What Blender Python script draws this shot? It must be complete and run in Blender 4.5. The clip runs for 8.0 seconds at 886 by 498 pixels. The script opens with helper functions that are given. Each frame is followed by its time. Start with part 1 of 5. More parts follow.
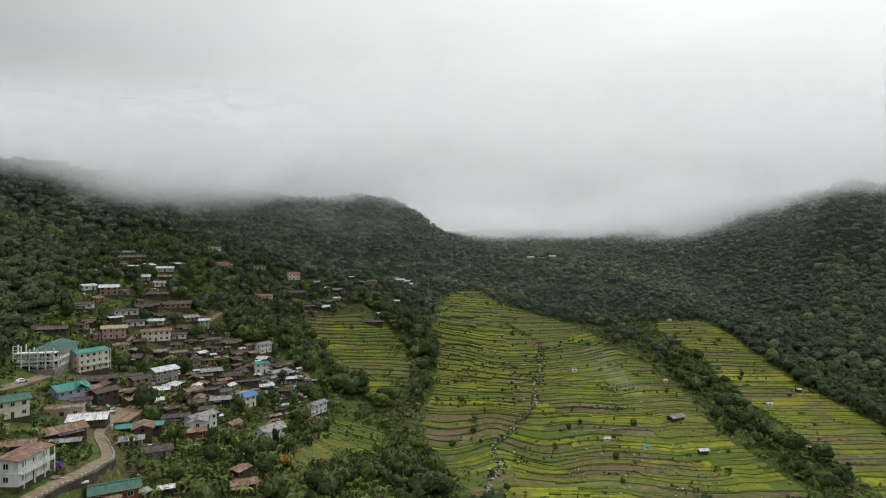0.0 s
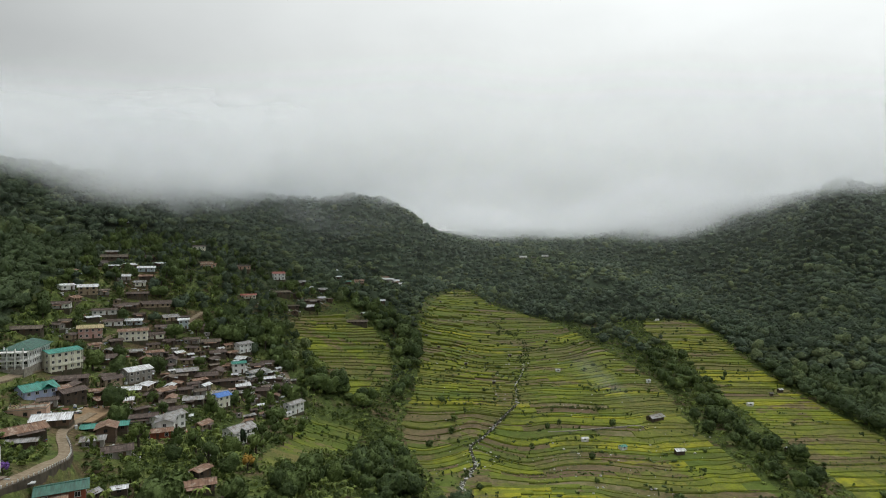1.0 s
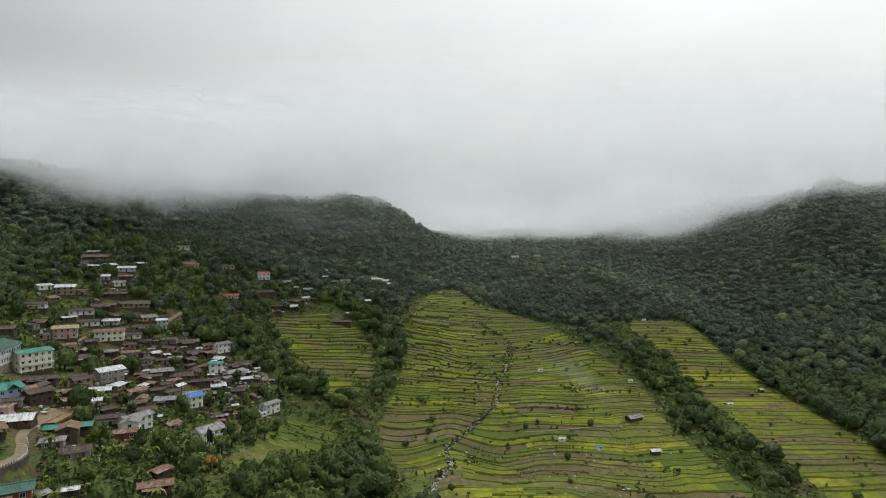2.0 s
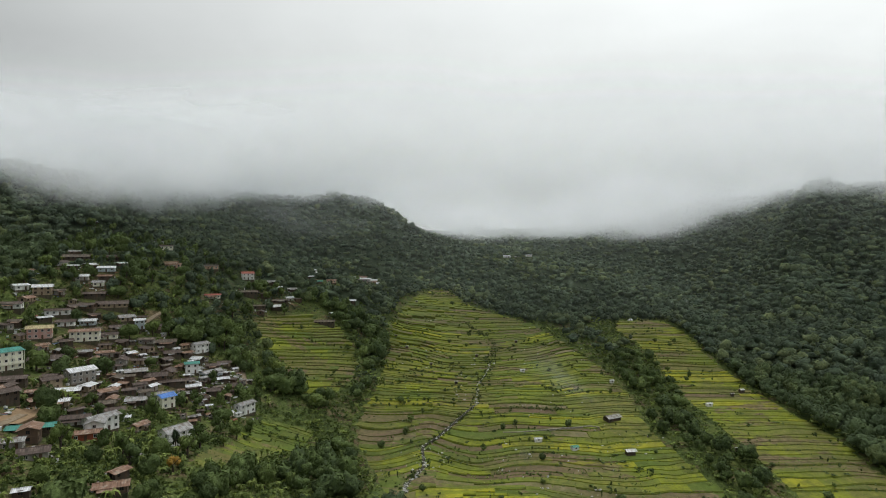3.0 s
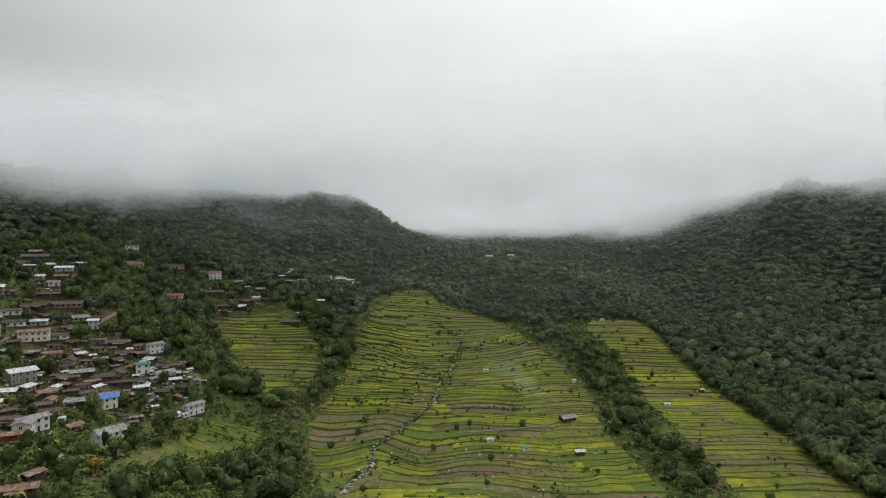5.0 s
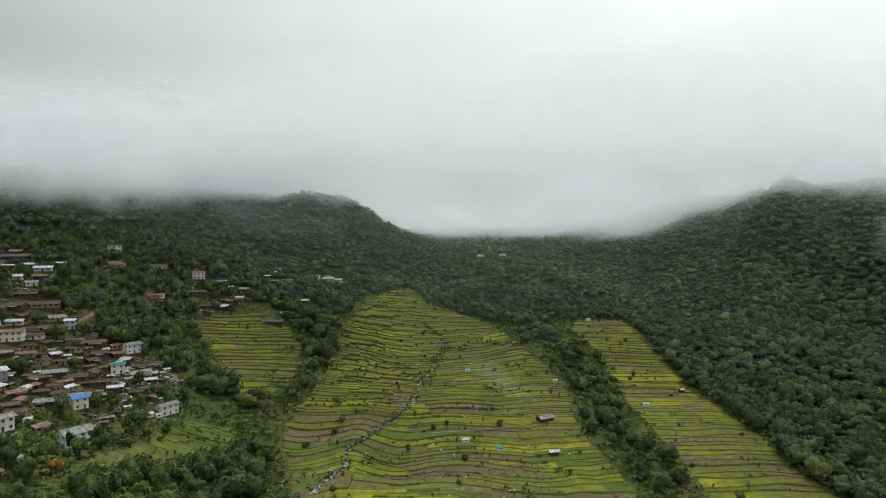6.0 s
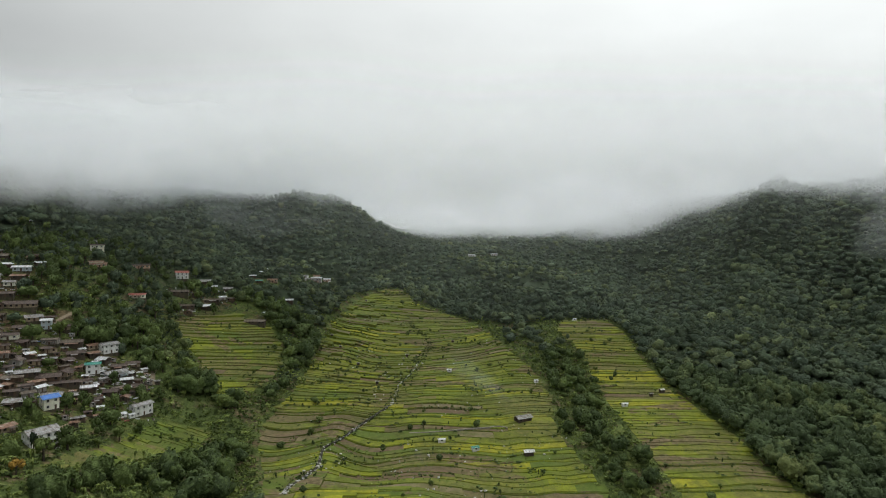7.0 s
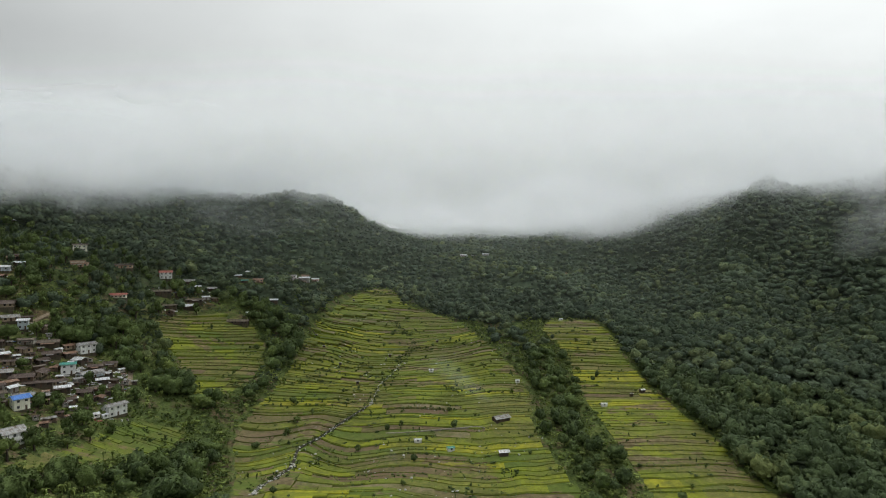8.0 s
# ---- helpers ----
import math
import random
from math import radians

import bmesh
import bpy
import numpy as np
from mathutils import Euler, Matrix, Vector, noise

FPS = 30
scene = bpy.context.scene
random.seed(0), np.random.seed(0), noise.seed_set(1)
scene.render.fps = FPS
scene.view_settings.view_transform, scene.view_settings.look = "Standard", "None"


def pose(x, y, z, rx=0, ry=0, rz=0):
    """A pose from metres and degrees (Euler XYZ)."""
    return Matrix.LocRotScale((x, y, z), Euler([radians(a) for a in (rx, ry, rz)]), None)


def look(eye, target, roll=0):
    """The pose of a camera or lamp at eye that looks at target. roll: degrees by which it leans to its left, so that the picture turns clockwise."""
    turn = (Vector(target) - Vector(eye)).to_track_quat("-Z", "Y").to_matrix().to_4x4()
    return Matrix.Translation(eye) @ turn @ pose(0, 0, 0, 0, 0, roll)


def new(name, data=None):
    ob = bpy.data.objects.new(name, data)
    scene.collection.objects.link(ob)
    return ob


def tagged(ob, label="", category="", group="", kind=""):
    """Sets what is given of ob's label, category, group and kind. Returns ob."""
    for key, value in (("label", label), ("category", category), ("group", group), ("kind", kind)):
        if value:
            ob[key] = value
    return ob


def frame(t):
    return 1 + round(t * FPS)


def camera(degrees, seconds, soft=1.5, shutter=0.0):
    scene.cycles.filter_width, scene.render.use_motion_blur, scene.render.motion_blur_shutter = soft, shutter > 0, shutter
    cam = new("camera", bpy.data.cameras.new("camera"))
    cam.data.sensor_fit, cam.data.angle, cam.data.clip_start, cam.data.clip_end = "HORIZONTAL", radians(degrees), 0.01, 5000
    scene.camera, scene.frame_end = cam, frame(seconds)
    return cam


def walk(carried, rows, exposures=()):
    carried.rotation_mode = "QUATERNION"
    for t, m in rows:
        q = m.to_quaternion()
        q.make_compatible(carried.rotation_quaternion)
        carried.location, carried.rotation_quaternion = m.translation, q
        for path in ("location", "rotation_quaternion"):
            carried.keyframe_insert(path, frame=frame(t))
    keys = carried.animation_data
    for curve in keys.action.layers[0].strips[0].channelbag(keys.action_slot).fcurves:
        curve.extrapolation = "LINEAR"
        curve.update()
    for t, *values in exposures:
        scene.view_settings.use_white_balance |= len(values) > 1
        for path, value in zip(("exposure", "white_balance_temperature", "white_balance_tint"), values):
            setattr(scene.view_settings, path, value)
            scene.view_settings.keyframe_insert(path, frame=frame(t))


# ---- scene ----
cam = camera(74.0, 8.0, soft=1.0)
METRES, EYE, TILT, LEAN, TURN = 100.0, 120.0, 0.0, 0.0, 0.0
ROWS = [
    (0.0, 0.0, 0.0, 0.0, -0.0, 0.0, 0.0),
    (0.5, 0.0595, 0.0004, 0.0012, -0.03, -0.02, -0.02),
    (1.0, 0.1193, 0.0014, 0.0028, -0.07, -0.05, -0.05),
    (1.5, 0.1805, 0.0021, 0.0044, -0.12, -0.07, -0.06),
    (3.0, 0.367, 0.0037, 0.0103, -0.28, -0.13, -0.11),
    (3.5, 0.4295, 0.0044, 0.0119, -0.36, -0.15, -0.12),
    (4.0, 0.4924, 0.005, 0.0139, -0.44, -0.18, -0.13),
    (4.5, 0.5545, 0.006, 0.0151, -0.53, -0.2, -0.14),
    (6.0, 0.7473, 0.0067, 0.0208, -0.72, -0.27, -0.17),
    (6.5, 0.8105, 0.0078, 0.0223, -0.79, -0.29, -0.19),
    (7.0, 0.8733, 0.0086, 0.0235, -0.86, -0.31, -0.21),
    (7.5, 0.9374, 0.0093, 0.0254, -0.91, -0.33, -0.22),
    (8.0, 0.9996, 0.01, 0.0267, -0.98, -0.35, -0.24),
]
walk(cam, [(t, pose(0, 0, EYE, TILT, LEAN, TURN) @ pose(METRES * x, METRES * y, METRES * z, 90 + pitch, roll, yaw)) for t, x, y, z, yaw, pitch, roll in ROWS])

# ---- world, sun, exposure ----
scene.cycles.transparent_max_bounces = 64
SUN_ELEVATION, SUN_TURN = 55.0, 20.0
world = bpy.data.worlds.new("overcast")
scene.world = world
world.use_nodes = True
wn, wl = world.node_tree.nodes, world.node_tree.links
wn.clear()


def wire(tree, a, b):
    tree.links.new(a, b)


sky = wn.new("ShaderNodeTexSky")
sky.sky_type, sky.sun_disc = "NISHITA", False
sky.sun_elevation, sky.sun_rotation = radians(SUN_ELEVATION), radians(SUN_TURN)
sky_scale = wn.new("ShaderNodeVectorMath")
sky_scale.operation = "SCALE"
sky_scale.inputs["Scale"].default_value = 0.12
wl.new(sky.outputs[0], sky_scale.inputs[0])
direction = wn.new("ShaderNodeTexCoord")
split = wn.new("ShaderNodeSeparateXYZ")
wl.new(direction.outputs["Generated"], split.inputs[0])
# a closed overcast: the zenith is three times as bright as the horizon
height = wn.new("ShaderNodeMapRange")
height.inputs["From Min"].default_value, height.inputs["From Max"].default_value = 0.0, 1.0
height.inputs["To Min"].default_value, height.inputs["To Max"].default_value = 0.59, 1.31
wl.new(split.outputs["Z"], height.inputs["Value"])
stretch = wn.new("ShaderNodeMapping")
stretch.inputs["Scale"].default_value = (2.2, 2.2, 4.5)
wl.new(direction.outputs["Generated"], stretch.inputs["Vector"])
billow = wn.new("ShaderNodeTexNoise")
billow.inputs["Scale"].default_value, billow.inputs["Detail"].default_value = 1.3, 3.0
wl.new(stretch.outputs[0], billow.inputs["Vector"])
patch = wn.new("ShaderNodeMapRange")
patch.inputs["From Min"].default_value, patch.inputs["From Max"].default_value = 0.3, 0.7
patch.inputs["To Min"].default_value, patch.inputs["To Max"].default_value = 0.93, 1.06
wl.new(billow.outputs["Fac"], patch.inputs["Value"])
# a little brighter towards the hidden sun
toward = wn.new("ShaderNodeVectorMath")
toward.operation = "DOT_PRODUCT"
toward.inputs[1].default_value = (0.55, 0.58, 0.60)
wl.new(direction.outputs["Generated"], toward.inputs[0])
glow = wn.new("ShaderNodeMapRange")
glow.inputs["From Min"].default_value, glow.inputs["From Max"].default_value = 0.3, 1.0
glow.inputs["To Min"].default_value, glow.inputs["To Max"].default_value = 0.64, 1.29
wl.new(toward.outputs["Value"], glow.inputs["Value"])
both = wn.new("ShaderNodeMath")
both.operation = "MULTIPLY"
wl.new(glow.outputs[0], both.inputs[0])
lum = wn.new("ShaderNodeMath")
lum.operation = "MULTIPLY"
wl.new(height.outputs[0], lum.inputs[0])
wl.new(patch.outputs[0], both.inputs[1])
wl.new(both.outputs[0], lum.inputs[1])
grey = wn.new("ShaderNodeVectorMath")
grey.operation = "SCALE"
grey.inputs[0].default_value = (0.966, 1.0, 0.985)
wl.new(lum.outputs[0], grey.inputs["Scale"])
cover = wn.new("ShaderNodeMix")
cover.data_type = "RGBA"
cover.inputs["Factor"].default_value = 0.96
wl.new(sky_scale.outputs[0], cover.inputs["A"])
wl.new(grey.outputs[0], cover.inputs["B"])
background = wn.new("ShaderNodeBackground")
world_out = wn.new("ShaderNodeOutputWorld")
wl.new(cover.outputs["Result"], background.inputs["Color"])
wl.new(background.outputs[0], world_out.inputs[0])

sun_data = bpy.data.lights.new("sun", "SUN")
sun_data.energy, sun_data.angle, sun_data.color = 1.15, radians(25), (1.0, 0.97, 0.92)
sun = new("sun", sun_data)
sun.matrix_world = look((0, 0, 900), (-120, -330, 0))

# ---- materials ----


def material(name, rough=0.8, spec=0.2, metal=0.0):
    m = bpy.data.materials.new(name)
    m.use_nodes = True
    b = m.node_tree.nodes["Principled BSDF"]
    b.inputs["Roughness"].default_value = rough
    b.inputs["Specular IOR Level"].default_value = spec
    b.inputs["Metallic"].default_value = metal
    return m, m.node_tree, b


def noise_node(t, scale, detail=4.0, coords="Position", stretch=(1, 1, 1), rough=0.55):
    n = t.nodes.new("ShaderNodeTexNoise")
    n.inputs["Scale"].default_value, n.inputs["Detail"].default_value = scale, detail
    n.inputs["Roughness"].default_value = rough
    mp = t.nodes.new("ShaderNodeMapping")
    mp.inputs["Scale"].default_value = stretch
    if coords == "Position":
        src = t.nodes.new("ShaderNodeNewGeometry").outputs["Position"]
    else:
        src = t.nodes.new("ShaderNodeTexCoord").outputs[coords]
    wire(t, src, mp.inputs["Vector"])
    wire(t, mp.outputs[0], n.inputs["Vector"])
    return n.outputs["Fac"]


def ramp(t, fac, stops, mode="LINEAR"):
    r = t.nodes.new("ShaderNodeValToRGB")
    r.color_ramp.interpolation = mode
    while len(r.color_ramp.elements) < len(stops):
        r.color_ramp.elements.new(0.5)
    for e, (p, c) in zip(r.color_ramp.elements, stops):
        e.position, e.color = p, (*c, 1)
    wire(t, fac, r.inputs[0])
    return r.outputs[0]


def mixed(t, fac, a, b, mode="MIX"):
    m = t.nodes.new("ShaderNodeMix")
    m.data_type, m.blend_type = "RGBA", mode
    for socket, v in (("Factor", fac), ("A", a), ("B", b)):
        if isinstance(v, (int, float)):
            m.inputs[socket].default_value = v
        elif isinstance(v, tuple):
            m.inputs[socket].default_value = (*v, 1)
        else:
            wire(t, v, m.inputs[socket])
    return m.outputs["Result"]


def relief(t, b, fac, strength, distance):
    n = t.nodes.new("ShaderNodeBump")
    n.inputs["Strength"].default_value, n.inputs["Distance"].default_value = strength, distance
    wire(t, fac, n.inputs["Height"])
    wire(t, n.outputs[0], b.inputs["Normal"])


def attribute(t, name):
    a = t.nodes.new("ShaderNodeAttribute")
    a.attribute_name = name
    return a.outputs["Fac"]


def maths(t, op, a, b):
    m = t.nodes.new("ShaderNodeMath")
    m.operation = op
    for i, v in enumerate((a, b)):
        if isinstance(v, (int, float)):
            m.inputs[i].default_value = v
        else:
            wire(t, v, m.inputs[i])
    return m.outputs[0]


def foliage(name, dark, mid, light, low=0.5, high=1.5):
    m, t, b = material(name, 0.75, 0.15)
    base = ramp(t, attribute(t, "tint"), [(0.0, dark), (0.45, mid), (0.8, light), (1.0, tuple(c * 1.35 for c in light))])
    leaf = noise_node(t, 0.55, 7.0, rough=0.78)
    col = mixed(t, 1.0, base, ramp(t, leaf, [(0.32, (low, low, low)), (0.68, (high, high, high * 0.95))]), "MULTIPLY")
    wire(t, col, b.inputs["Base Color"])
    relief(t, b, leaf, 1.0, 0.9)
    return m


# far woods: bluish distance haze is put into the leaf colour
HAZED_WOOD = foliage("hazed_forest_leaves", (0.060, 0.086, 0.060), (0.086, 0.118, 0.070), (0.146, 0.176, 0.080), 0.66, 1.36)
# nearer woods, the same leaves without the painted haze
NEAR_WOOD = foliage("near_wood_leaves", (0.054, 0.080, 0.042), (0.080, 0.114, 0.050), (0.146, 0.174, 0.066), 0.64, 1.38)
LEAVES = foliage("garden_leaves", (0.046, 0.070, 0.028), (0.096, 0.136, 0.042), (0.172, 0.218, 0.058), 0.6, 1.4)
BARK, bt, bb = material("bark", 0.9)
wire(bt, ramp(bt, noise_node(bt, 3.0), [(0.3, (0.035, 0.027, 0.02)), (0.7, (0.10, 0.085, 0.065))]), bb.inputs["Base Color"])

GROUND, gt, gb = material("hillside_ground", 0.95, 0.1)
green = ramp(gt, noise_node(gt, 0.14, 7.0, rough=0.7), [(0.33, (0.046, 0.066, 0.022)), (0.52, (0.082, 0.112, 0.032)), (0.7, (0.14, 0.155, 0.05))])
soil = ramp(gt, noise_node(gt, 0.6, 4.0), [(0.3, (0.07, 0.05, 0.03)), (0.7, (0.16, 0.12, 0.075))])
gcol = mixed(gt, ramp(gt, noise_node(gt, 0.06, 6.0, rough=0.68), [(0.52, (0, 0, 0)), (0.62, (0.9, 0.9, 0.9))]), green, soil)
worn_earth = maths(gt, "MULTIPLY", attribute(gt, "earth"), ramp(gt, noise_node(gt, 0.25, 5.0, rough=0.7), [(0.38, (0.1, 0.1, 0.1)), (0.5, (1, 1, 1))]))
gcol = mixed(gt, worn_earth, gcol, soil)
gcol = mixed(gt, 1.0, gcol, ramp(gt, noise_node(gt, 0.55, 7.0, rough=0.75), [(0.34, (0.5, 0.52, 0.5)), (0.66, (1.4, 1.38, 1.3))]), "MULTIPLY")
# forest floor tone with tree shade painted in; upper village gets cloud shade
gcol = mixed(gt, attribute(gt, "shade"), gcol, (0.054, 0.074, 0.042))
wire(gt, gcol, gb.inputs["Base Color"])
relief(gt, gb, noise_node(gt, 0.8, 6.0), 0.9, 0.8)

CROP, ct, cb = material("rice_crop", 0.8, 0.15)
kind = attribute(ct, "tint")
crop = ramp(ct, kind, [(0.0, (0.172, 0.215, 0.017)), (0.18, (0.200, 0.240, 0.017)), (0.36, (0.285, 0.300, 0.020)), (0.52, (0.145, 0.190, 0.02)),
                       (0.66, (0.095, 0.142, 0.020)), (0.76, (0.17, 0.16, 0.05)), (0.84, (0.150, 0.112, 0.062)), (0.92, (0.205, 0.175, 0.095))], "CONSTANT")
worn = ramp(ct, noise_node(ct, 0.04, 8.0, rough=0.76), [(0.46, (0, 0, 0)), (0.6, (0.8, 0.8, 0.8))])
crop = mixed(ct, worn, crop, ramp(ct, noise_node(ct, 0.5, 5.0, rough=0.7), [(0.35, (0.07, 0.092, 0.018)), (0.55, (0.118, 0.138, 0.026)), (0.7, (0.165, 0.14, 0.052))]))
bare = ramp(ct, noise_node(ct, 0.022, 6.0, stretch=(1, 2.2, 1), rough=0.66), [(0.57, (0, 0, 0)), (0.605, (0.9, 0.9, 0.9))])
crop = mixed(ct, bare, crop, ramp(ct, noise_node(ct, 0.35, 6.0), [(0.35, (0.105, 0.08, 0.04)), (0.65, (0.21, 0.165, 0.09))]))
zone = ramp(ct, noise_node(ct, 0.014, 6.0, rough=0.66), [(0.51, (0, 0, 0)), (0.58, (0.5, 0.5, 0.5))])
crop = mixed(ct, zone, crop, ramp(ct, noise_node(ct, 0.4, 6.0, rough=0.7), [(0.35, (0.075, 0.088, 0.022)), (0.5, (0.135, 0.135, 0.040)), (0.68, (0.20, 0.165, 0.075))]))
clump = noise_node(ct, 0.28, 6.0, rough=0.7)
crop = mixed(ct, 1.0, crop, ramp(ct, clump, [(0.25, (0.58, 0.585, 0.66)), (0.75, (1.25, 1.175, 1.3))]), "MULTIPLY")
wire(ct, crop, cb.inputs["Base Color"])
relief(ct, cb, noise_node(ct, 1.8, 5.0), 0.7, 0.25)
BUND, nt, nb = material("grassy_bund", 0.95, 0.1)
ncol = ramp(nt, noise_node(nt, 0.14, 7.0, rough=0.7), [(0.3, (0.046, 0.062, 0.017)), (0.48, (0.085, 0.105, 0.024)), (0.57, (0.10, 0.088, 0.042)), (0.72, (0.18, 0.14, 0.085))])
grassed = ramp(nt, noise_node(nt, 0.022, 5.0, rough=0.6), [(0.42, (0, 0, 0)), (0.56, (1, 1, 1))])
ncol = mixed(nt, grassed, ncol, ramp(nt, noise_node(nt, 0.3, 5.0), [(0.35, (0.098, 0.130, 0.020)), (0.65, (0.150, 0.182, 0.026))]))
wire(nt, ncol, nb.inputs["Base Color"])
relief(nt, nb, noise_node(nt, 2.5, 5.0), 0.8, 0.3)

ROAD, rt, rb = material("dusty_road", 0.95, 0.1)
wire(rt, ramp(rt, noise_node(rt, 0.7, 6.0), [(0.3, (0.15, 0.115, 0.075)), (0.7, (0.29, 0.24, 0.175))]), rb.inputs["Base Color"])
YARD, yt, yb = material("trodden_orange_earth", 0.95, 0.1)
wire(yt, ramp(yt, noise_node(yt, 0.35, 7.0, rough=0.7), [(0.3, (0.17, 0.115, 0.068)), (0.7, (0.33, 0.235, 0.145))]), yb.inputs["Base Color"])
relief(yt, yb, noise_node(yt, 1.2, 5.0), 0.6, 0.2)
CONCRETE, kt, kb = material("weathered_concrete", 0.9, 0.2)
wire(kt, ramp(kt, noise_node(kt, 0.9, 6.0), [(0.3, (0.14, 0.125, 0.10)), (0.7, (0.33, 0.31, 0.27))]), kb.inputs["Base Color"])
STONE, st, sb = material("stream_stone", 0.85, 0.3)
wire(st, ramp(st, noise_node(st, 1.3, 4.0), [(0.3, (0.2, 0.2, 0.19)), (0.7, (0.6, 0.6, 0.58))]), sb.inputs["Base Color"])


def sheet_metal(name, base, stain, amount, metal=0.3, rough=0.5):
    """Corrugated roofing: ribs down the slope, streaks and rust spots."""
    m, t, b = material(name, rough, 0.4, metal)
    blot = ramp(t, noise_node(t, 0.55, 6.0, rough=0.7), [(amount - 0.08, (0, 0, 0)), (amount + 0.08, (1, 1, 1))])
    col = mixed(t, blot, stain, base)
    streak = noise_node(t, 1.0, 3.0, "Object", (2.2, 0.3, 0.3))
    col = mixed(t, 1.0, col, ramp(t, streak, [(0.35, (0.58, 0.56, 0.54)), (0.5, (0.95, 0.95, 0.95)), (0.65, (1.25, 1.25, 1.25))]), "MULTIPLY")
    wire(t, col, b.inputs["Base Color"])
    w = t.nodes.new("ShaderNodeTexWave")
    w.inputs["Scale"].default_value = 1.6
    wire(t, t.nodes.new("ShaderNodeTexCoord").outputs["Object"], w.inputs["Vector"])
    relief(t, b, w.outputs["Fac"], 0.5, 0.05)
    return m


ROOFS = {
    "white": (sheet_metal("bright_zinc_roof", (0.58, 0.60, 0.62), (0.30, 0.28, 0.26), 0.40), "bright zinc"),
    "zinc": (sheet_metal("weathered_zinc_roof", (0.27, 0.275, 0.275), (0.14, 0.115, 0.095), 0.46), "weathered zinc"),
    "rust": (sheet_metal("rusted_roof", (0.20, 0.115, 0.075), (0.33, 0.27, 0.22), 0.42, 0.1, 0.75), "rusted sheet-metal"),
    "dark": (sheet_metal("dark_rusted_roof", (0.078, 0.056, 0.046), (0.165, 0.13, 0.11), 0.40, 0.1, 0.75), "dark rusted sheet-metal"),
    "teal": (sheet_metal("teal_painted_roof", (0.035, 0.22, 0.175), (0.07, 0.17, 0.14), 0.38, 0.0), "teal painted metal"),
    "green": (sheet_metal("green_painted_roof", (0.03, 0.105, 0.078), (0.06, 0.11, 0.085), 0.38, 0.0), "dull green metal"),
    "blue": (sheet_metal("blue_painted_roof", (0.05, 0.17, 0.50), (0.10, 0.2, 0.42), 0.36, 0.0), "blue painted metal"),
    "red": (sheet_metal("red_painted_roof", (0.30, 0.085, 0.06), (0.24, 0.11, 0.08), 0.38, 0.0), "faded red metal"),
    "straw": (sheet_metal("ochre_roof", (0.40, 0.34, 0.19), (0.28, 0.22, 0.13), 0.42, 0.0, 0.8), "ochre sheet-metal"),
    "thatch": (sheet_metal("grey_thatch", (0.105, 0.085, 0.066), (0.17, 0.145, 0.115), 0.45, 0.0, 0.95), "grey-brown thatch"),
}


def plaster(name, base, dirt):
    m, t, b = material(name, 0.85, 0.2)
    fac = ramp(t, noise_node(t, 0.7, 6.0, stretch=(1, 1, 0.4)), [(0.32, (0, 0, 0)), (0.6, (1, 1, 1))])
    wire(t, mixed(t, fac, dirt, base), b.inputs["Base Color"])
    relief(t, b, noise_node(t, 6.0), 0.3, 0.03)
    return m


WALLS = {
    "white": (plaster("white_plaster", (0.80, 0.80, 0.79), (0.55, 0.55, 0.51)), "whitewashed"),
    "cream": (plaster("cream_plaster", (0.80, 0.79, 0.67), (0.60, 0.57, 0.46)), "cream plastered"),
    "grey": (plaster("grey_plaster", (0.34, 0.32, 0.29), (0.2, 0.18, 0.16)), "grey concrete"),
    "tan": (plaster("tan_plaster", (0.34, 0.27, 0.19), (0.22, 0.17, 0.12)), "tan mud-plastered"),
    "lilac": (plaster("lilac_plaster", (0.42, 0.48, 0.66), (0.32, 0.34, 0.46)), "pale lilac-blue"),
    "blue": (plaster("pale_blue_plaster", (0.48, 0.56, 0.60), (0.34, 0.38, 0.4)), "pale blue"),
    "pink": (plaster("salmon_plaster", (0.54, 0.36, 0.27), (0.38, 0.26, 0.2)), "salmon pink"),
    "pinkred": (plaster("pink_red_boards", (0.46, 0.25, 0.22), (0.5, 0.4, 0.36)), "pink and red boarded"),
    "brick": (plaster("red_painted_brick", (0.34, 0.09, 0.05), (0.22, 0.08, 0.05)), "red-painted brick"),
    "brown": (plaster("brown_boards", (0.15, 0.10, 0.07), (0.09, 0.065, 0.05)), "brown boarded"),
    "wood": (plaster("dark_timber", (0.10, 0.078, 0.06), (0.055, 0.045, 0.038)), "dark timber"),
}
FRAME = plaster("window_frame_paint", (0.62, 0.62, 0.60), (0.5, 0.5, 0.48))
GLASS, _, glb = material("dark_window_glass", 0.12, 0.5)
glb.inputs["Base Color"].default_value = (0.025, 0.028, 0.03, 1)
EARTH = plaster("earth_and_rubble", (0.105, 0.085, 0.06), (0.05, 0.055, 0.03))
DRY_STONE = plaster("stained_stone_wall", (0.10, 0.083, 0.062), (0.045, 0.038, 0.03))
GULLY = plaster("wet_stream_bed", (0.05, 0.045, 0.035), (0.03, 0.035, 0.02))
DOOR = plaster("door_timber", (0.12, 0.08, 0.055), (0.07, 0.05, 0.04))

